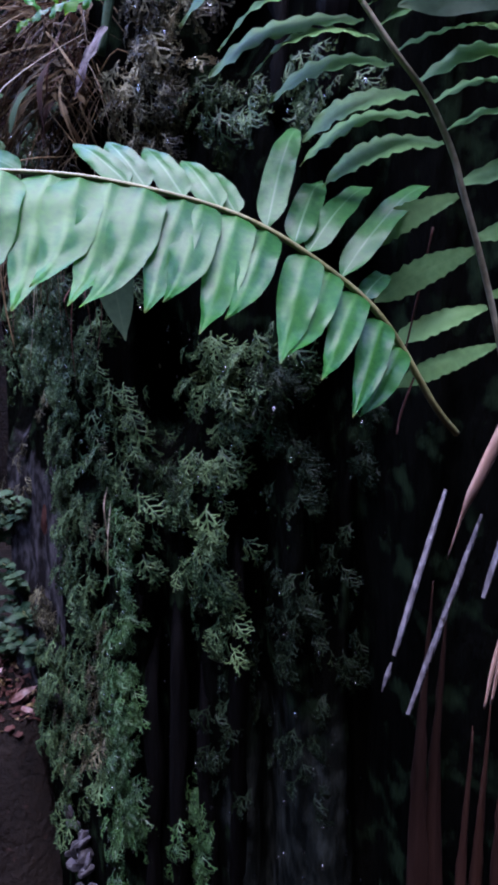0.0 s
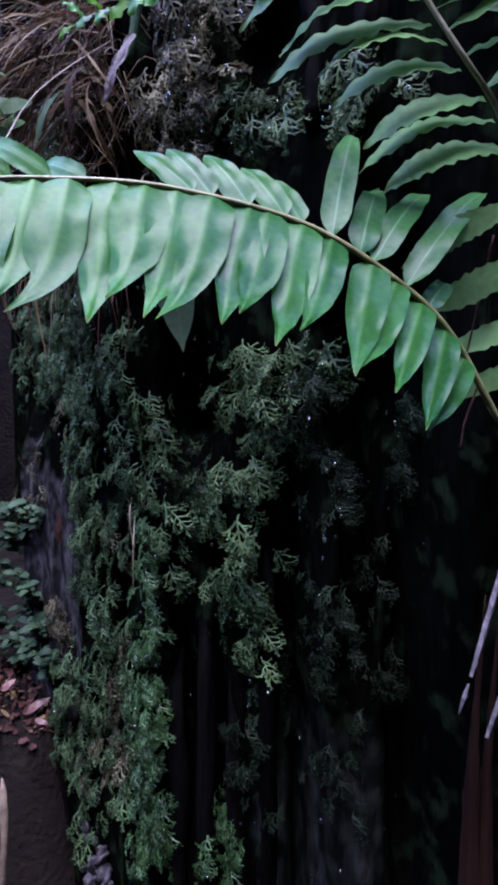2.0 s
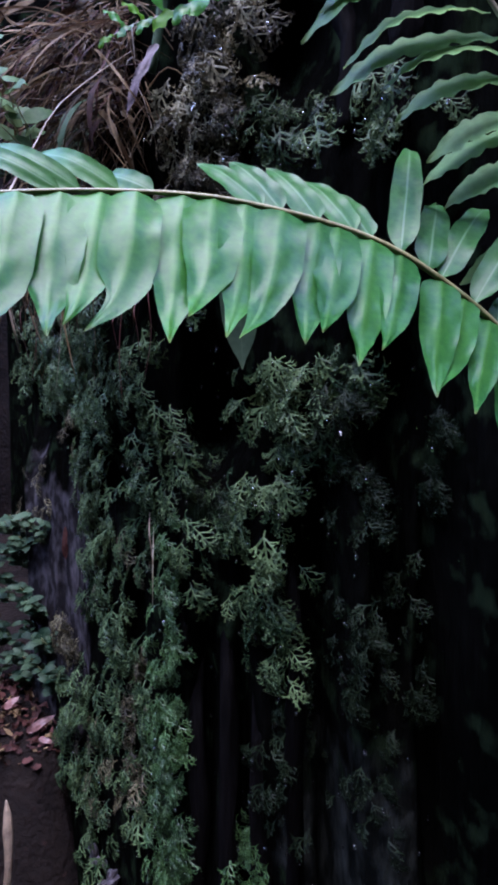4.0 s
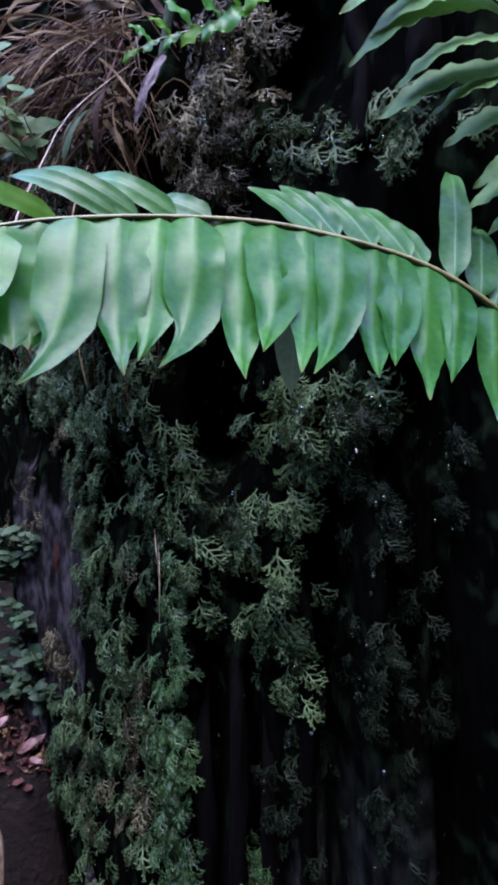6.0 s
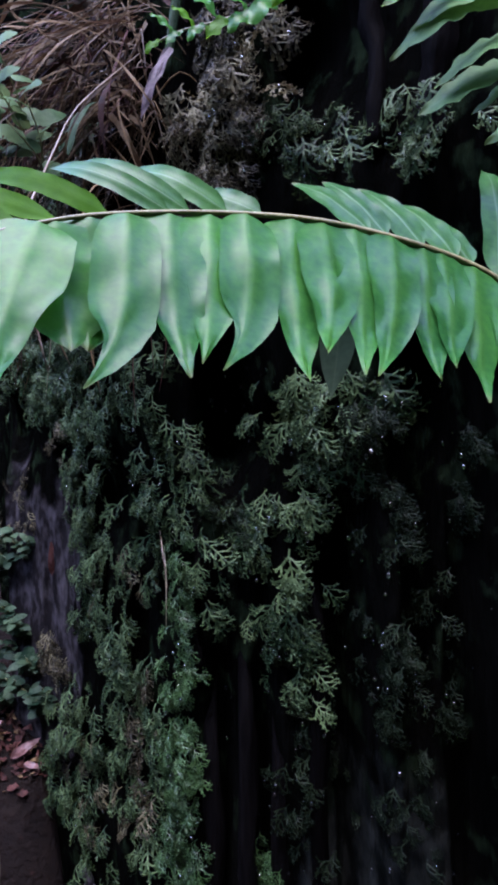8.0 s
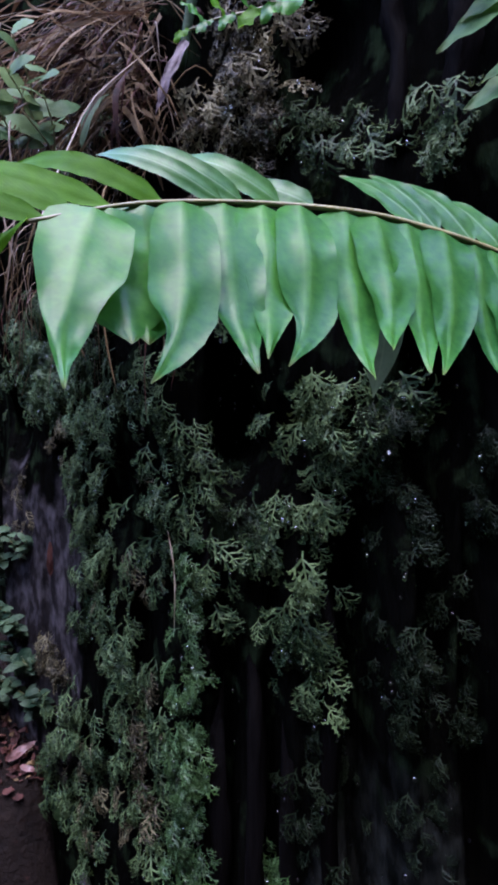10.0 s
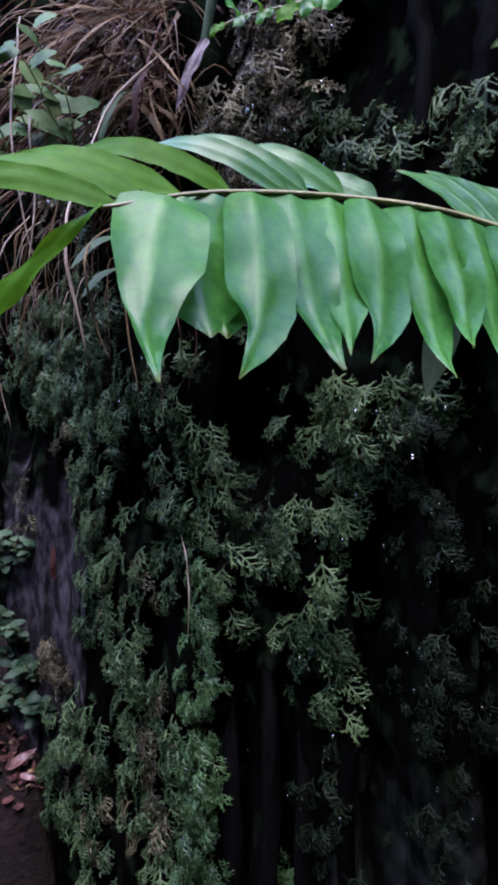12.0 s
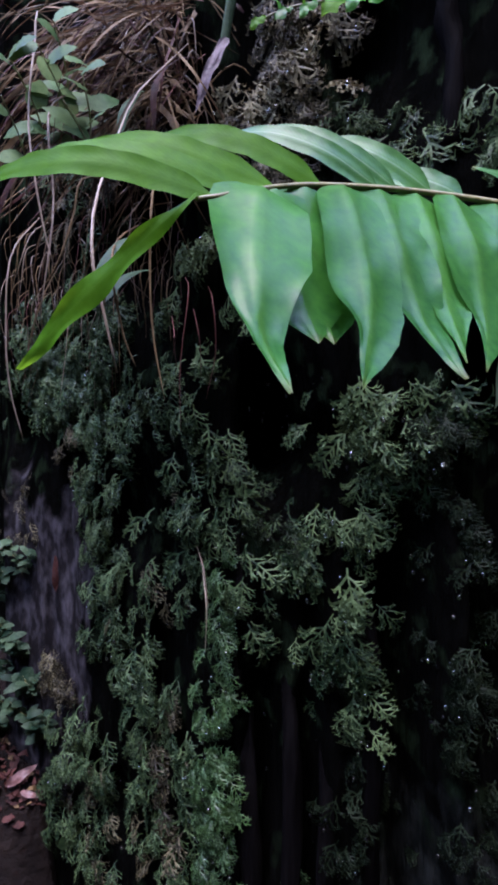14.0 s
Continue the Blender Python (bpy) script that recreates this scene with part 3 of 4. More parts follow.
COVER_SHADED = ((0.073, 1.21, 0.012, 0.054, 26), (0.059, 1.335, 0.035, 0.032, 34), (0.142, 1.25, 0.011, 0.065, 26), (0.069, 1.045, 0.018, 0.036, 22), (-0.066, 0.81, 0.018, 0.048, 12),
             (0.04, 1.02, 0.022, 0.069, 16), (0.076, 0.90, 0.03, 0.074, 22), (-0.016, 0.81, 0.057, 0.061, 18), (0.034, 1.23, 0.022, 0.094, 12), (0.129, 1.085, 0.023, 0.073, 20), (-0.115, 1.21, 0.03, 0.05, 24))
fern_cover("filmy_fern_cover", COVER_GREEN, M_FILMY, 11, "grey-green filmy ferns hanging all over the wet bark", (0.022, 0.064), 0.9)
fern_cover("bright_fern_cover", COVER_BRIGHT, M_FILMY_BRIGHT, 12, "brighter green strip of small filmy ferns, left patches brightened in colour for light", (0.018, 0.036))
fern_cover("brown_fern_cover", COVER_BROWN, M_FILMY_BROWN, 13, "brownish half-dry filmy ferns and moss", (0.030, 0.055))
fern_cover("old_fern_cover", COVER_SHADED, M_FILMY_SHADED, 14, "filmy fern sprigs scattered on the dark bark, coloured darker for shade", (0.014, 0.038), 1.5)

# x, z, half width, half height, fronds
CLUMPS = ((-0.088, 1.205, 0.026, 0.024, 10), (-0.050, 1.222, 0.032, 0.010, 8), (-0.085, 1.165, 0.030, 0.020, 7), (-0.078, 1.065, 0.026, 0.022, 8), (-0.045, 1.075, 0.026, 0.026, 9), (-0.050, 1.135, 0.014, 0.020, 4),
          (-0.050, 0.980, 0.026, 0.026, 9), (-0.050, 1.340, 0.044, 0.034, 4), (0.000, 1.350, 0.045, 0.030, 4), (-0.018, 1.270, 0.024, 0.016, 6), (0.010, 1.305, 0.016, 0.020, 4),
          (-0.360, 1.235, 0.030, 0.040, 9), (-0.385, 1.13, 0.022, 0.040, 7), (-0.345, 1.02, 0.040, 0.040, 11), (-0.325, 0.93, 0.040, 0.035, 10), (-0.400, 0.72, 0.045, 0.045, 11), (-0.420, 0.56, 0.05, 0.05, 11),
          (-0.275, 0.86, 0.026, 0.040, 8), (-0.270, 0.70, 0.026, 0.045, 8), (-0.470, 1.40, 0.06, 0.05, 12), (-0.390, 1.37, 0.045, 0.045, 11))
for i, c in enumerate(CLUMPS):
    fern_clump(*c, SET_GREEN, 100 + i, "dark green filmy fern clump with forked, dripping lobes", (0.030, 0.064) if c[0] > -0.2 else (0.034, 0.074))
SHADED_CLUMPS = ((-0.048, 0.890, 0.016, 0.030, 6), (0.000, 0.910, 0.020, 0.034, 8), (0.072, 1.225, 0.010, 0.03, 4), (0.106, 1.010, 0.024, 0.024, 6), (0.110, 0.950, 0.022, 0.020, 8), (0.070, 1.05, 0.016, 0.03, 5))
for i, c in enumerate(SHADED_CLUMPS):
    fern_clump(*c, SET_SHADED, 150 + i, "dull brownish filmy fern clump with blunt lobes", (0.026, 0.044))
UPPER = ((-0.035, 1.69, 0.03, 0.02, 6), (0.02, 1.665, 0.035, 0.018, 6), (-0.12, 1.80, 0.03, 0.03, 9), (-0.105, 1.72, 0.03, 0.03, 9), (-0.178, 1.715, 0.016, 0.04, 8), (-0.09, 1.83, 0.02, 0.02, 6))
for i, c in enumerate(UPPER):
    fern_clump(*c, SET_BROWN if i > 1 else SET_GREEN, 200 + i, "olive filmy fern clump on a mossy ledge", (0.045, 0.08) if i > 1 else (0.035, 0.06))

# ---- drops ----
r = random.Random(9)
drop_mesh = bmesh.new()
bmesh.ops.create_icosphere(drop_mesh, subdivisions=1, radius=1.0)
dv = np.array([v.co[:] for v in drop_mesh.verts])
df = np.array([[v.index for v in f.verts] for f in drop_mesh.faces])
drop_mesh.free()
r.shuffle(TIPS)
for i in range(260):
    x, z = r.uniform(-0.15, 0.16), r.uniform(0.6, 1.4)
    TIPS.insert(0, np.array((x, wall_y(x, z) - 0.002, z)))
dvs, dfs = [], []
for i, p in enumerate(TIPS[:5200]):
    large = i % 6 == 0
    s = r.uniform(0.0020, 0.0029) if large else 0.0010 + 0.0014 * r.random() ** 2
    p = p + wall_normal(p[0]) * (0.010 if large else 0.003)
    dvs.append(dv * np.array((s, s, s * 1.4)) + p - np.array((0, 0, s)))
    dfs.append(df + i * len(dv))
tagged(put("water_drops", mesh_of("water_drops", np.vstack(dvs), np.vstack(dfs), M_WATER)), "clear water drops hanging from the fern tips", "water drops", kind="stuff")


# ---- the large fern fronds ----
def leaflet(parent, base, tip, width, normal, mat, r, **kw):
    v, f, uv = blade(base, tip, width, normal, phase=r.uniform(0, 6), **kw)
    return put("leaflet", mesh_of("leaflet", local(parent, v), f, mat, True, uv), parent)


RACHIS = ((0.157, 0.440, 1.268), (0.134, 0.425, 1.291), (0.097, 0.41, 1.344), (0.060, 0.398, 1.376), (-0.003, 0.386, 1.411), (-0.083, 0.370, 1.428), (-0.147, 0.358, 1.430),
          (-0.216, 0.331, 1.419), (-0.262, 0.302, 1.400))
frond = thing("fern_frond", RACHIS[0], "large glossy green fern frond arching across the trunk", "fern")
line = curve_points(RACHIS, 60)
v, f = tube(line, [0.0026, 0.0024, 0.0018, 0.0014, 0.0009], 8)
put("stem", mesh_of("stem", local(frond, v), f, M_RACHIS), frond, None, "thin yellow-green stem, browner at its base")


def on_rachis(curve, x):
    i = int(np.argmin(np.abs(curve[:, 0] - x)))
    return curve[i]


r = random.Random(21)
# lower row: x of the foot, x and height of the tip, how far the tip comes forward, sideways hook, width
LOWER = ((-0.240, -0.241, 1.337, 0.066, -0.30, 0.033), (-0.231, -0.222, 1.354, 0.034, 0.0, 0.032), (-0.221, -0.216, 1.354, 0.038, 0.0, 0.029), (-0.203, -0.212, 1.338, 0.066, 0.50, 0.027),
         (-0.186, -0.174, 1.343, 0.066, -0.20, 0.029), (-0.166, -0.168, 1.349, 0.064, 0.20, 0.027), (-0.144, -0.158, 1.346, 0.064, 0.55, 0.027), (-0.123, -0.122, 1.342, 0.067, -0.10, 0.030),
         (-0.101, -0.112, 1.354, 0.066, 0.25, 0.030), (-0.081, -0.094, 1.345, 0.067, 0.15, 0.026), (-0.062, -0.087, 1.343, 0.068, 0.45, 0.027), (-0.044, -0.056, 1.343, 0.068, -0.05, 0.028),
         (-0.026, -0.046, 1.348, 0.066, 0.20, 0.026), (-0.008, -0.027, 1.332, 0.066, 0.05, 0.026), (0.014, -0.013, 1.340, 0.064, 0.25, 0.022), (0.034, 0.018, 1.317, 0.062, -0.05, 0.024),
         (0.055, 0.021, 1.319, 0.060, 0.25, 0.021), (0.071, 0.043, 1.307, 0.060, 0.05, 0.0205), (0.092, 0.063, 1.285, 0.060, 0.05, 0.0205), (0.106, 0.070, 1.284, 0.050, 0.10, 0.019))
for x, tx, tz, fwd, hook, w in LOWER:
    b = on_rachis(line, x) + np.array((0, -0.003 if x < -0.235 or hook > 0.4 else 0, -0.002))
    tip = np.array((tx + hook * w, b[1] - fwd + 0.006, tz - 0.001))
    leaflet(frond, b, tip, w * 1.12, (0.05, -0.75, 0.6), M_LEAFLET, r,
            sag=-0.02, bend=0.026, fold=0.26, wave=0.026, waves=2.5, twist=0.20, pleat=0.028, ragged=0.18, arch=0.05,
            hook=hook, nl=34, nw=14, shape="shoulder/flank" if x < -0.235 else "strap" if x < -0.21 else "lance/bulge" if hook > 0.4 and x < -0.1 else "soft_shoulder/soft_flank")
# upper row: x of the foot, then the tip from it, width
BACKLIT_ROW = ((-0.254, -0.082, 0.012, 0.004, 0.0115), (-0.243, -0.084, 0.013, 0.008, 0.0115), (-0.230, -0.082, 0.015, 0.012, 0.0115), (-0.210, -0.072, 0.017, 0.020, 0.0115))
LEFT_ROW = ((-0.188, -0.062, 0.019, 0.028, 0.0125), (-0.169, -0.062, 0.021, 0.031, 0.0130), (-0.151, -0.054, 0.022, 0.029, 0.0140), (-0.133, -0.036, 0.022, 0.015, 0.0150))
RIGHT_ROW = ((-0.077, -0.040, 0.020, 0.034, 0.0195), (-0.059, -0.031, 0.026, 0.040, 0.0205), (-0.039, -0.030, 0.028, 0.043, 0.0215), (-0.022, -0.028, 0.028, 0.042, 0.0210), (-0.004, -0.022, 0.026, 0.038, 0.0195))
END_ROW = ((0.010, 0.026, 0.072, 0.100, 0.0205), (0.028, 0.026, 0.062, 0.066, 0.0210), (0.041, 0.055, 0.060, 0.068, 0.0205), (0.058, 0.078, 0.062, 0.088, 0.0205), (0.076, 0.026, 0.035, 0.024, 0.0160))
for x, dx, dy, dz, w in BACKLIT_ROW:
    b = on_rachis(line, x)
    leaflet(frond, b, b + np.array((dx, dy, dz)), w, (0.0, -0.86, 0.5), M_LEAFLET_BACKLIT, r, sag=0.13, fold=0.2, wave=0.03, waves=5, twist=r.uniform(0.1, 0.3), curl=0.06, nl=26, shape="heart", teeth=0.03, pleat=0.03)
for x, dx, dy, dz, w in LEFT_ROW:
    b = on_rachis(line, x)
    leaflet(frond, b, b + np.array((dx, dy, dz)), w, (0.0, -0.92, 0.40), M_LEAFLET_WET, r, sag=0.12, fold=0.3, wave=0.02, waves=4, twist=r.uniform(0.05, 0.25), curl=0.06, nl=26, shape="heart", pleat=0.02)
for x, dx, dy, dz, w in RIGHT_ROW:
    b = on_rachis(line, x)
    leaflet(frond, b, b + np.array((dx, dy, dz)), w, (-0.1, -0.82, 0.55), M_LEAFLET_WET, r, sag=0.07, fold=0.32, wave=0.02, waves=3, twist=r.uniform(-0.32, -0.18), curl=0.08, nl=26, shape="heart", pleat=0.02)
for x, dx, dy, dz, w in END_ROW:
    b = on_rachis(line, x)
    leaflet(frond, b, b + np.array((dx, dy, dz)), w, (-0.1, -0.75, 0.66), M_LEAFLET_WET, r, sag=0.07, fold=0.2, wave=0.05, waves=3, twist=r.uniform(-0.3, -0.05), curl=0.12, nl=26, shape="heart", pleat=0.04)
# drooping leaflet at the end of the stem, and a faded one hanging behind
leaflet(frond, (-0.262, 0.302, 1.402), (-0.323, 0.322, 1.344), 0.0092, (0.55, -0.45, 0.6), M_LEAFLET_BACKLIT, r, sag=0.05, wave=0.20, waves=2.6, fold=0.35, shape="taper", nl=24)
b = on_rachis(line, -0.090)
leaflet(frond, b, (-0.086, 0.412, 1.335), 0.024, (0.1, -0.9, 0.1), M_LEAFLET_OLD, r, sag=0.08)

RACHIS_B = ((0.215, 0.46, 1.24), (0.185, 0.44, 1.343), (0.166, 0.43, 1.398), (0.149, 0.42, 1.438), (0.139, 0.415, 1.463), (0.119, 0.405, 1.493), (0.093, 0.392, 1.516), (0.071, 0.39, 1.545), (0.030, 0.385, 1.60))
frond_b = thing("fern_frond", RACHIS_B[0], "darker upright fern frond with wavy-edged leaflets", "fern")
line_b = curve_points(RACHIS_B, 60)
v, f = tube(line_b, [0.0021, 0.0022, 0.0021, 0.0018, 0.0014], 8)
put("stem", mesh_of("stem", local(frond_b, v), f, M_RACHIS_BROWN), frond_b, None, "brown fern stem")


def on_height(curve, z):
    return curve[int(np.argmin(np.abs(curve[:, 2] - z)))]


SLOPE_Z, SLOPE = (1.34, 1.42, 1.47, 1.52, 1.57), (-0.45, -0.60, -0.32, -0.24, -0.18)
z, i = 1.335, 0
while z < 1.60:
    b = on_height(line_b, z)
    for side in (-1, 1):
        ln = (0.104 if z > 1.53 else 0.092 if z > 1.42 else 0.085) * r.uniform(0.88, 1.08) * (1 if i % 2 else 0.9)
        d = unit((side * 1.0, 0.20 if side < 0 else 0.05, float(np.interp(z, SLOPE_Z, SLOPE)) if side < 0 else 0.15))
        leaflet(frond_b, b + np.array((0, 0.003 + 0.003 * (i % 2), 0.004 * side)), b + d * ln + np.array((0, 0.006 * (i % 2), r.uniform(-0.006, 0.006))), (0.0275 if z > 1.47 else 0.0235 if z > 1.42 else 0.019) * r.uniform(0.85, 1.15),
                (0.0, -0.95, 0.25) if z < 1.44 else (0.0, -0.74, 0.67) if side < 0 else (0.2, -0.55, 0.85), M_LEAFLET_DARK, r, sag=r.uniform(0.09, 0.16), wave=0.038, waves=r.uniform(5, 8), fold=0.2, curl=r.uniform(0.05, 0.22), twist=r.uniform(-0.25, 0.3), nl=30, shape="taper", teeth=0.085, pleat=0.03, ragged=0.2)
    z += 0.0130 if z > 1.44 else 0.035
    i += 1

# a leaf that leans in beside the others, its stem further out
side_frond = thing("fern_frond", (0.30, 0.45, 1.0), "olive-green fern leaf leaning in on a bent stem", "fern")
v, f = tube(curve_points(((0.30, 0.45, 1.0), (0.27, 0.40, 1.3), (0.21, 0.33, 1.48), (0.165, 0.30, 1.511)), 24), [0.003, 0.0026, 0.002, 0.0014], 8)
put("stem", mesh_of("stem", local(side_frond, v), f, M_RACHIS_BROWN), side_frond)
leaflet(side_frond, (0.165, 0.300, 1.511), (0.072, 0.300, 1.486), 0.030, (0.0, -1.0, -0.15), M_LEAFLET_OLD, r, sag=0.05, wave=0.06, waves=2, nl=20)


# ---- dead stalks and straws beside the trunk ----
def stalk(name, pts, radii, mat, label, category="dead stalk", group="", flat=0.6, seed=1):
    ob = thing(name, pts[0], label, category, group)
    v, f = tube(curve_points(pts, 16 if mat is not M_STICK else 14 if seed < 3 else 5), radii, 4 if mat is M_STICK else 8, flat, 0.10 if mat is M_STICK else 0.03, random.Random(seed))
    put("stem", mesh_of("stem", local(ob, v), f, mat, mat is not M_STICK), ob)
    return ob


STALKS = (((0.121, 0.355, 1.240), (0.103, 0.345, 1.190), (0.0865, 0.336, 1.143)), ((0.143, 0.353, 1.225), (0.119, 0.342, 1.168), (0.0945, 0.331, 1.109)),
          ((0.155, 0.33, 1.25), (0.143, 0.325, 1.215), (0.132, 0.32, 1.184)), ((0.0850, 0.3355, 1.139), (0.0825, 0.335, 1.131), (0.0795, 0.335, 1.121)))
for i, p in enumerate(STALKS):
    stalk("dead_stalk", p, [0.0012, 0.0019, 0.0022, 0.0023, 0.0023, 0.0023, 0.0022, 0.0016] if i < 3 else [0.0010, 0.0022, 0.0004], M_STICK, "shiny wet grey-violet dead fern stalk, broken off", group="broken fern stalks", seed=i)
stalk("straw", ((0.131, 0.273, 1.308), (0.119, 0.277, 1.278), (0.111, 0.28, 1.257), (0.106, 0.284, 1.241), (0.1005, 0.29, 1.215)), [0.0036, 0.0036, 0.0034, 0.0030, 0.0008, 0.0003], M_PINK, "dry pinkish flattened straw", "straw", flat=0.6)
for i, (px, py) in enumerate(((0.146, 0.33), (0.152, 0.335), (0.158, 0.33))):
    stalk("straw", ((px + 0.02, py, 1.22), (px, py, 1.15), (px - 0.007, py, 1.113)), [0.002, 0.002, 0.0008], M_PINK, "thin dry pinkish straw", "straw", "straws by the trunk", flat=0.6, seed=i)
# red-brown fibrous old fern base
base = thing("old_fern_base", (0.23, 0.50, 0.0), "red-brown fibrous old fern base with dead leaf stalks", "fern base")
rb = random.Random(8)
for i in range(12):
    x = 0.160 + 0.015 * i + rb.uniform(-0.006, 0.006)
    top = 0.98 + rb.random() * 0.16
    y = 0.515 + rb.uniform(-0.02, 0.02)
    v, f = tube(curve_points(((x + 0.005, y, top), (x - 0.004, y - 0.004, top - 0.2), (x + 0.010, y, 0.55 * top), (x + 0.05, y, 0.0)), 40), [0.0006, 0.004, 0.010, 0.013, 0.016, 0.018], 9, 0.7, 0.22, rb)
    put("leaf_stalk", mesh_of("leaf_stalk", local(base, v), f, M_RED), base)
for i, p in enumerate((((0.135, 0.44, 1.42), (0.125, 0.44, 1.37), (0.112, 0.44, 1.31)), ((0.118, 0.42, 1.31), (0.108, 0.415, 1.285), (0.104, 0.41, 1.27)))):
    stalk("twig", p, [0.0009, 0.0010, 0.0007], M_LITTER, "thin brown dead twig", "twig", seed=i)

# ---- dead leaves, straws and small plants high on the trunk ----
r = random.Random(33)
tuft = thing("dead_fern_tuft", (-0.27, 0.93, 1.80), "brown tangle of dead fern leaves drooping from the trunk", "dead fern")
for i in range(420):
    a = np.array((-0.235 + r.uniform(-0.12, 0.02), 0.91 + r.uniform(-0.05, 0.05), 1.82 + r.uniform(-0.10, 0.10)))
    dx = r.uniform(-0.20, 0.0) - 0.02 if i % 10 < 6 else r.uniform(-0.12, 0.10)
    e = a + np.array((dx, r.uniform(-0.08, 0.06), -abs(dx) * r.uniform(-0.2, 1.3) - r.uniform(0.0, 0.12)))
    v, f, uv = blade(a, e, r.uniform(0.0010, 0.0032) if i % 9 else r.uniform(0.005, 0.010), (-0.4 + r.uniform(-0.4, 0.4), -0.8, 0.4 + r.uniform(-0.4, 0.4)), sag=r.uniform(-0.1, 0.25), fold=0.5, wave=0.3, waves=r.uniform(1, 3), nl=12, nw=2,
                     twist=r.uniform(-1.2, 1.2), shape="strap", curl=r.uniform(-0.3, 0.5))
    put("dead_leaf", mesh_of("dead_leaf", local(tuft, v), f, M_DEAD if i % 4 else M_LITTER, True, uv), tuft)
for i in range(70):
    a = np.array((r.uniform(-0.52, -0.22), 0, r.uniform(1.66, 1.92)))
    a[1] = wall_y(a[0], a[2]) - 0.01
    d = np.array((r.uniform(-0.1, 0.1), r.uniform(-0.06, -0.01), r.uniform(-0.14, 0.04)))
    v, f = tube(curve_points((a, a + d * 0.5 + np.array((0, -0.02, 0.02)), a + d), 7), [0.0012, 0.001, 0.0005], 5)
    put("twig", mesh_of("twig", local(tuft, v), f, M_DEAD if i % 3 else M_STRAW), tuft)
for i in range(90):
    x, z = r.uniform(-0.60, -0.25), r.uniform(1.52, 1.70)
    y = wall_y(x, z) - r.uniform(0.02, 0.10)
    drop = r.uniform(0.06, 0.20)
    pts = ((x + 0.01, y + 0.05, z + 0.03), (x, y, z), (x + r.uniform(-0.012, 0.012), y, z - drop * 0.5), (x + r.uniform(-0.025, 0.03), y + 0.01, z - drop))
    v, f = tube(curve_points(pts, 9), [0.0007, 0.0008, 0.0007, 0.0003], 5)
    put("rootlet", mesh_of("rootlet", local(tuft, v), f, M_LITTER if i % 5 == 0 else M_STRAW if i % 5 == 1 else M_DEAD), tuft)
STRAWS = (((-0.240, 0.90, 1.82), (-0.268, 0.800, 1.733), (-0.301, 0.740, 1.662), (-0.318, 0.700, 1.595), (-0.332, 0.650, 1.518), (-0.332, 0.630, 1.463), (-0.324, 0.630, 1.425), (-0.311, 0.630, 1.366)),
          ((-0.37, 0.95, 1.80), (-0.405, 0.800, 1.774), (-0.409, 0.780, 1.730), (-0.412, 0.760, 1.645), (-0.405, 0.750, 1.583), (-0.394, 0.750, 1.520), (-0.385, 0.750, 1.486)),
          ((-0.375, 0.85, 1.72), (-0.391, 0.760, 1.648), (-0.385, 0.750, 1.562), (-0.386, 0.740, 1.512), (-0.397, 0.740, 1.431)),
          ((-0.27, 0.93, 1.66), (-0.281, 0.700, 1.558), (-0.284, 0.680, 1.468), (-0.280, 0.680, 1.403), (-0.269, 0.680, 1.344)),
          ((-0.30, 0.95, 1.60), (-0.317, 0.660, 1.481), (-0.309, 0.660, 1.410), (-0.296, 0.660, 1.374)),
          ((-0.452, 1.02, 1.62), (-0.468, 0.920, 1.537), (-0.470, 0.900, 1.433), (-0.465, 0.900, 1.361), (-0.449, 0.900, 1.295)),
          ((-0.33, 0.98, 1.66), (-0.360, 0.800, 1.598), (-0.369, 0.780, 1.549), (-0.387, 0.780, 1.493), (-0.415, 0.800, 1.459)))
for i, p in enumerate(STRAWS):
    stalk("straw", p, [0.0006, 0.0007, 0.0009, 0.0014, 0.0016, 0.0008] if i == 0 else [0.0008, 0.0011, 0.0012, 0.0010, 0.0005], M_STRAW if i in (0, 1, 2, 5) else M_DEAD, "dry pale straw hanging down from the tangle", "straw", "hanging straws", seed=i)
ob = thing("dead_leaf", (-0.195, 0.84, 1.795), "crumpled violet-grey dead leaf hanging by the trunk", "leaf")
v, f, uv = blade((-0.195, 0.84, 1.795), (-0.234, 0.82, 1.690), 0.013, (-0.5, -0.8, 0.2), sag=0.06, fold=0.7, wave=0.14, waves=2.5, twist=0.5, nl=16)
put("leaf_blade", mesh_of("leaf_blade", local(ob, v), f, M_VIOLET, True, uv), ob)
for base, tip, w in (((-0.296, 0.865, 1.735), (-0.326, 0.83, 1.650), 0.015), ((-0.280, 0.71, 1.508), (-0.333, 0.66, 1.460), 0.012), ((-0.285, 0.72, 1.478), (-0.326, 0.68, 1.436), 0.010)):
    ob = thing("strap_leaf", base, "narrow blue-grey leaf drooping from the tangle", "leaf", "strap leaves in the tangle")
    v, f, uv = blade(base, tip, w, (-0.3, -0.8, 0.5), sag=0.14, fold=0.3, wave=0.04, waves=2, nl=16, shape="taper")
    put("leaf_blade", mesh_of("leaf_blade", local(ob, v), f, M_BROAD, True, uv), ob)
stalk("green_stalk", ((-0.180, 0.85, 1.90), (-0.189, 0.85, 1.848), (-0.203, 0.845, 1.76)), [0.007, 0.007, 0.005], M_BROAD, "flat blue-green stalk hanging on the trunk", "stalk", flat=0.4)


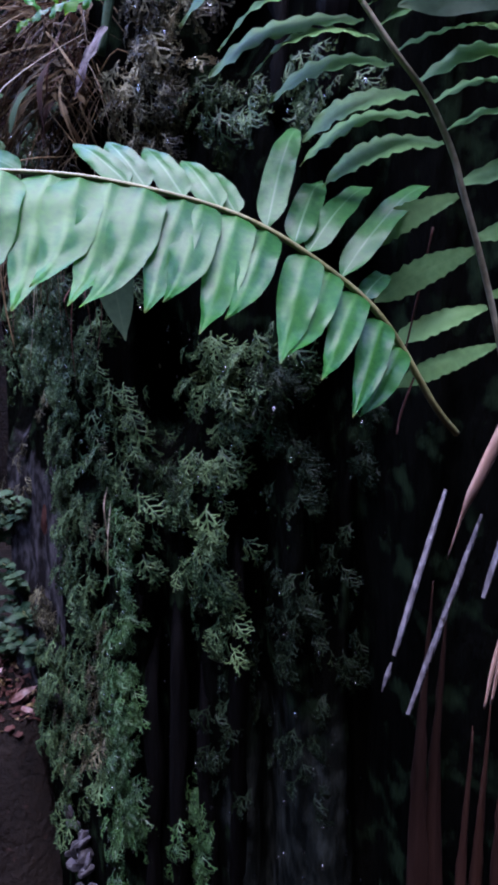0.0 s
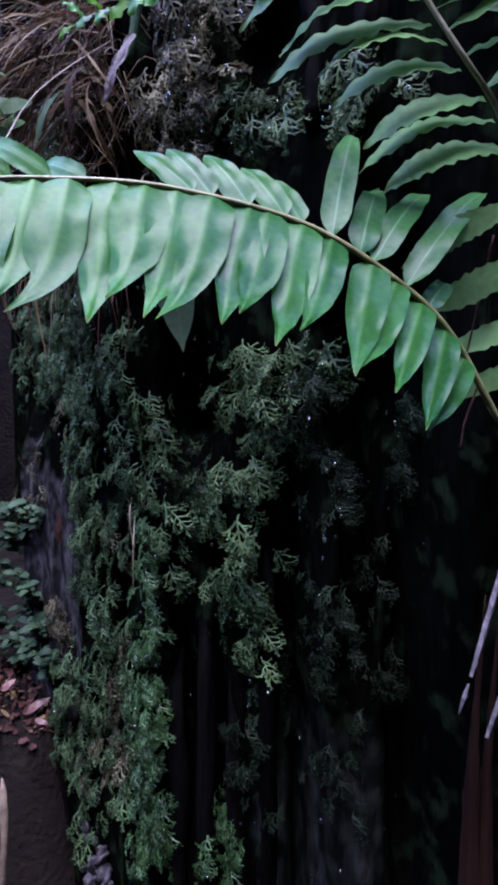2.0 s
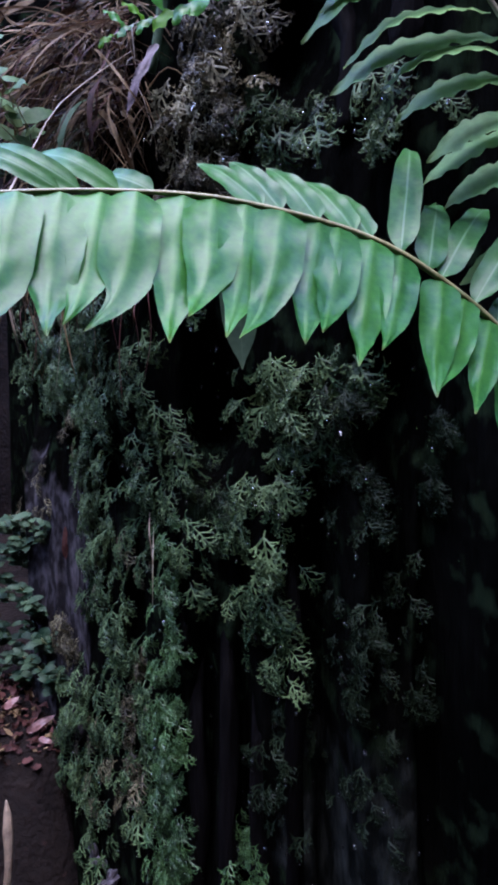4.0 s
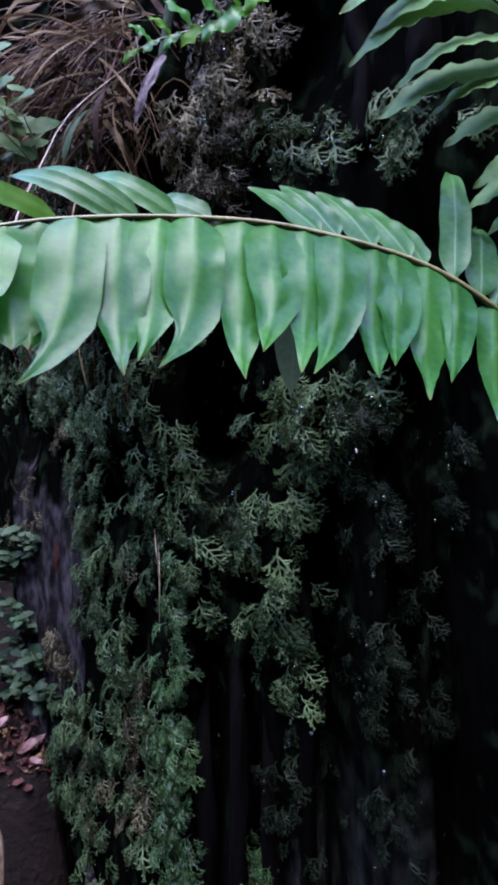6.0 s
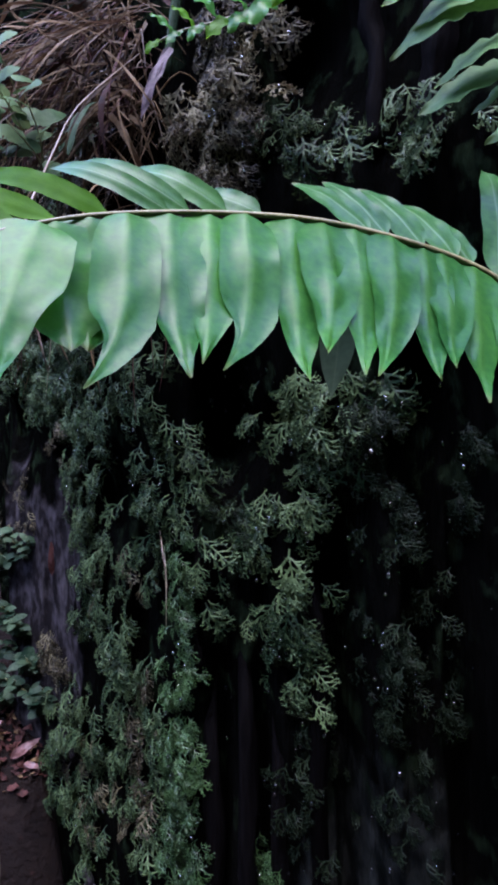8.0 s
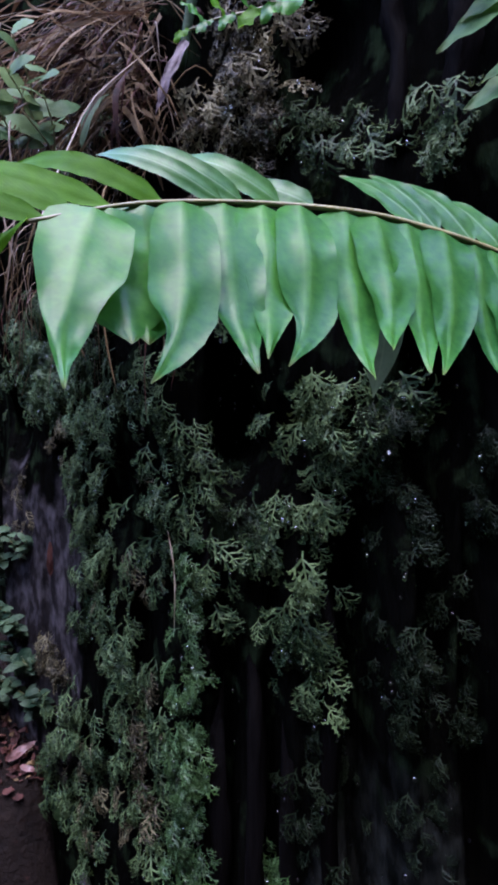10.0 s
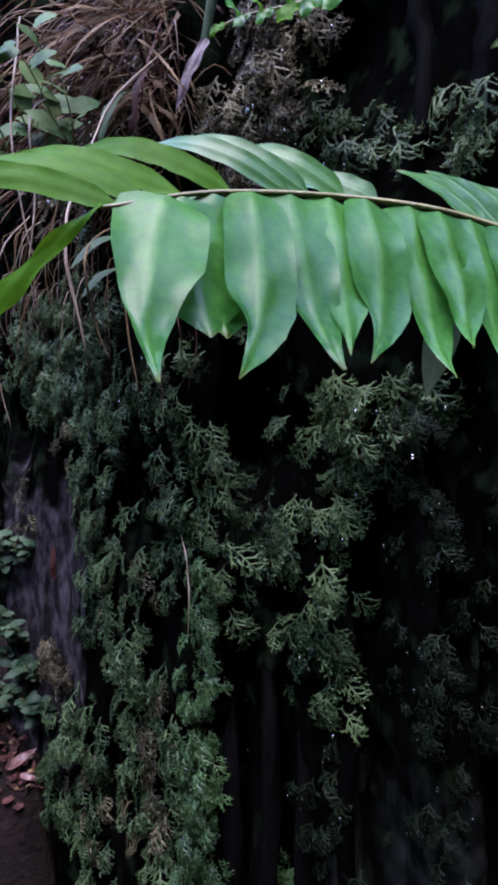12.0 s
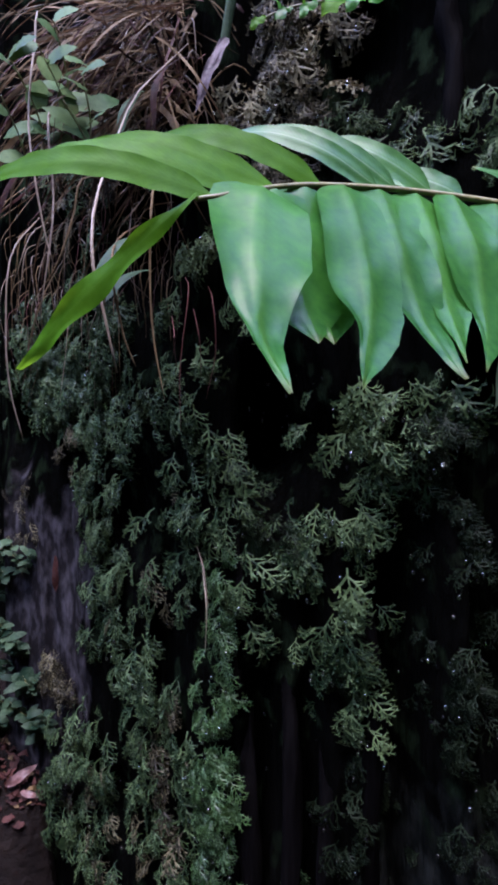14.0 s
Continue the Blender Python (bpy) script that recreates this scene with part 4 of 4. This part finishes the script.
for i, (x, z, drop) in enumerate(((-0.212, 1.50, 0.15), (-0.231, 1.47, 0.09), (-0.242, 1.51, 0.20), (-0.259, 1.46, 0.07))):
    stalk("dead_strand", ((x, 0.88, z), (x + 0.002, 0.83, z - 0.03), (x + r.uniform(-0.012, 0.016), 0.83, z - drop * 0.6), (x + r.uniform(-0.012, 0.022), 0.84, z - drop)), [0.0006, 0.0009, 0.0008, 0.0004], M_LITTER,
          "thin red-brown dead strand hanging on the trunk", "dead strand", "hanging dead strands", seed=i)
ob = thing("hanging_leaf", (-0.492, 1.385, 1.03), "small curled red-brown dead leaf hanging on the bark", "leaf")
v, f, uv = blade((-0.492, 1.385, 1.03), (-0.490, 1.375, 0.955), 0.016, (0.3, -0.9, 0.1), sag=0.08, fold=0.8, wave=0.1, waves=1.5, shape="taper")
put("leaf_blade", mesh_of("leaf_blade", local(ob, v), f, M_LITTER, True, uv), ob)
stalk("straw", ((-0.222, 0.905, 1.15), (-0.216, 0.858, 1.129), (-0.210, 0.853, 1.08)), [0.0009, 0.0011, 0.0006], M_STRAW, "short pale straw caught on the trunk", "straw", "hanging straws")
stalk("twig", ((-0.216, 0.90, 1.13), (-0.212, 0.860, 1.08), (-0.213, 0.860, 1.02)), [0.0009, 0.0009, 0.0005], M_RACHIS_BROWN, "thin dark twig hanging on the trunk", "twig")
fern_clump(-0.492, 0.755, 0.025, 0.03, 9, SET_BROWN, 301, "dry greyish filmy fern clump on bare bark", (0.03, 0.055))


def seedling(at, leaves, label, size=0.04, seed=0, stem=0.08, mat=M_BROAD, lean=0.02):
    """A small plant: a thin stem with oval leaves."""
    q = random.Random(seed)
    ob = thing("seedling", at, label, "small plant", "small plants")
    top = np.array(at) + np.array((q.uniform(-0.02, 0.02), -lean, stem))
    pts = curve_points((at, (np.array(at) + top) / 2 + np.array((0.01, 0, 0)), top), 8)
    v, f = tube(pts, [0.0012, 0.0007], 6)
    put("stem", mesh_of("stem", local(ob, v), f, M_RACHIS), ob)
    for i in range(leaves):
        b = pts[min(7, 2 + i * 6 // leaves)]
        a = i * 2.4 + q.random()
        d = np.array((math.cos(a), math.sin(a) * 0.6 - 0.4, q.uniform(-0.4, 0.4)))
        v, f, uv = blade(b, b + unit(d) * size * q.uniform(0.7, 1.1), size * (0.55 if mat is M_SEEDLING else 0.4), (q.uniform(-0.4, 0.4), -0.85, 0.5) if mat is M_SEEDLING else (0.0, -0.6, 0.8), sag=0.1, nl=10, nw=4,
                         shape="heart" if mat is M_SEEDLING else "lance", wave=0.02)
        put("leaf", mesh_of("leaf", local(ob, v), f, mat, True, uv), ob)
    return ob


for k, (p, n, size) in enumerate((((-0.386, 0.89, 1.66), 7, 0.045), ((-0.373, 0.88, 1.63), 6, 0.04), ((-0.420, 0.90, 1.65), 6, 0.045), ((-0.361, 0.87, 1.625), 2, 0.04), ((-0.444, 0.90, 1.61), 5, 0.04), ((-0.395, 0.88, 1.68), 6, 0.035))):
    seedling(p, n, "small pale green seedling among dead leaves", size, k + 1, 0.05 if n > 2 else 0.02, M_SEEDLING, 0.14)

# small lobed fern at the top
RACHIS_C = ((-0.205, 0.56, 1.630), (-0.18, 0.55, 1.637), (-0.145, 0.54, 1.642), (-0.105, 0.53, 1.652), (-0.070, 0.52, 1.675))
frond_c = thing("small_fern_frond", RACHIS_C[-1], "small pale green fern frond with lobed leaflets", "fern")
line_c = curve_points(RACHIS_C, 30)
v, f = tube(line_c, [0.0008, 0.0015], 6)
put("stem", mesh_of("stem", local(frond_c, v), f, M_RACHIS), frond_c)
for i in range(13):
    x = -0.080 - 0.0095 * i
    side = 1 if i % 2 else -1
    b = on_rachis(line_c, x)
    ln = 0.036 * (1.1 - 0.05 * i) * r.uniform(0.85, 1.15)
    leaflet(frond_c, b, b + unit((-0.9, -0.25, 0.75 * side - 0.15)) * ln, ln * 0.42, (0.1, -0.75, 0.55), M_LEAFLET_BACKLIT if i % 3 == 0 else M_LEAFLET, r, wave=0.10, waves=2.2, fold=0.2, sag=0.12, teeth=0.18, ragged=0.4, nl=20, shape="taper")
# ---- the recess at the foot: leaves, litter, stones ----
r = random.Random(5)
for i in range(46):
    x = -0.525 - 0.20 * r.random()
    top = 0.70 if x > -0.575 else 1.0
    z = 0.57 + (top - 0.57) * r.random()
    seedling((x, min(wall_y(x, z), 1.53) + 0.004, z), r.choice((5, 7, 9)), "low green leafy plant growing beside the trunk", r.uniform(0.026, 0.050), 40 + i, 0.06, M_BROAD, 0.045)
ob = thing("broad_leaf", (-0.575, 1.445, 0.775), "single drooping blue-grey leaf beside the bare bark", "leaf")
v, f, uv = blade((-0.550, 1.425, 0.775), (-0.580, 1.415, 0.712), 0.034, (-0.2, -0.9, 0.4), sag=0.1, fold=0.3, wave=0.04, waves=2, nl=14, shape="heart")
put("leaf_blade", mesh_of("leaf_blade", local(ob, v), f, M_BROAD, True, uv), ob)
for i in range(300):
    x, y = r.uniform(-0.72, -0.485), 1.325 + 0.20 * r.random()
    zz = ground_z(x, y) + 0.006
    if zz < 0.46:
        continue
    a = r.random() * 6.28
    s = r.uniform(0.012, 0.034)
    ob = thing("fallen_leaf", (x, y, zz), "curled brown fallen leaf on the bank", "leaf", "fallen leaves on the bank")
    v, f, uv = blade((x, y, zz), (x + s * math.cos(a), y + s * math.sin(a), zz + r.uniform(-0.005, 0.02)), s * r.uniform(0.3, 0.6), (r.uniform(-0.5, 0.5), -0.5, 0.8), sag=r.uniform(-0.1, 0.3), fold=0.6, wave=0.15, waves=2, twist=r.uniform(-0.8, 0.8), nl=8, nw=4, shape="oval")
    put("leaf_blade", mesh_of("leaf_blade", local(ob, v), f, M_LITTER if i % 4 else M_DEAD, True, uv), ob)
for base, tip, w, m in (((-0.600, 1.40, 0.525), (-0.535, 1.42, 0.558), 0.022, M_ROSE), ((-0.660, 1.42, 0.575), (-0.625, 1.43, 0.600), 0.020, M_ROSE), ((-0.565, 1.385, 0.520), (-0.520, 1.375, 0.512), 0.014, M_ROSE)):
    ob = thing("fallen_leaf", base, "large pinkish dry curled leaf on the bank", "leaf", "fallen leaves on the bank")
    v, f, uv = blade(base, tip, w, (0.1, -0.9, 0.5), sag=0.2, fold=0.5, wave=0.1, waves=2, twist=0.3, shape="oval")
    put("leaf_blade", mesh_of("leaf_blade", local(ob, v), f, m, True, uv), ob)
for i in range(26):
    x = -0.35 + r.uniform(-0.06, 0.08)
    z = 0.42 - 0.16 * r.random()
    bm = bmesh.new()
    bmesh.ops.create_icosphere(bm, subdivisions=2, radius=r.uniform(0.007, 0.018))
    for q in bm.verts:
        q.co *= 1 + 0.45 * noise.noise(q.co * 60 + Vector((i * 3, 0, 0))) + 0.25 * noise.noise(q.co * 190 + Vector((i * 5, 1, 0)))
        q.co.x, q.co.z = q.co.x * 1.35, q.co.z * 0.55
    me = bpy.data.meshes.new("stone")
    bm.to_mesh(me)
    bm.free()
    me.materials.append(M_STONE)
    ob = put("stone", me, None, pose(x, plan_y(x) - 0.03, z, i * 40, i * 70, i * 25))
    tagged(ob, "pale grey-violet stone wedged at the trunk's foot", "stone", "stones at the foot")
leaf_at = (-0.459, 1.285, 0.455)
ob = thing("small_leaf", leaf_at, "single small pale leaf standing on the moss", "leaf")
v, f, uv = blade(leaf_at, (-0.461, 1.275, 0.492), 0.020, (0, -1, 0.2), sag=0.05, shape="oval", nl=8, nw=4)
put("leaf_blade", mesh_of("leaf_blade", local(ob, v), f, M_SEEDLING, True, uv), ob)

ob = stalk("rotten_stick", ((-0.604, 1.28, 0.44), (-0.596, 1.265, 0.39), (-0.594, 1.25, 0.27), (-0.625, 1.24, 0.02)), [0.0015, 0.008, 0.011, 0.008, 0.010, 0.007], M_STRAW, "pale rotten stick leaning on the earth bank", "stick", flat=0.4)
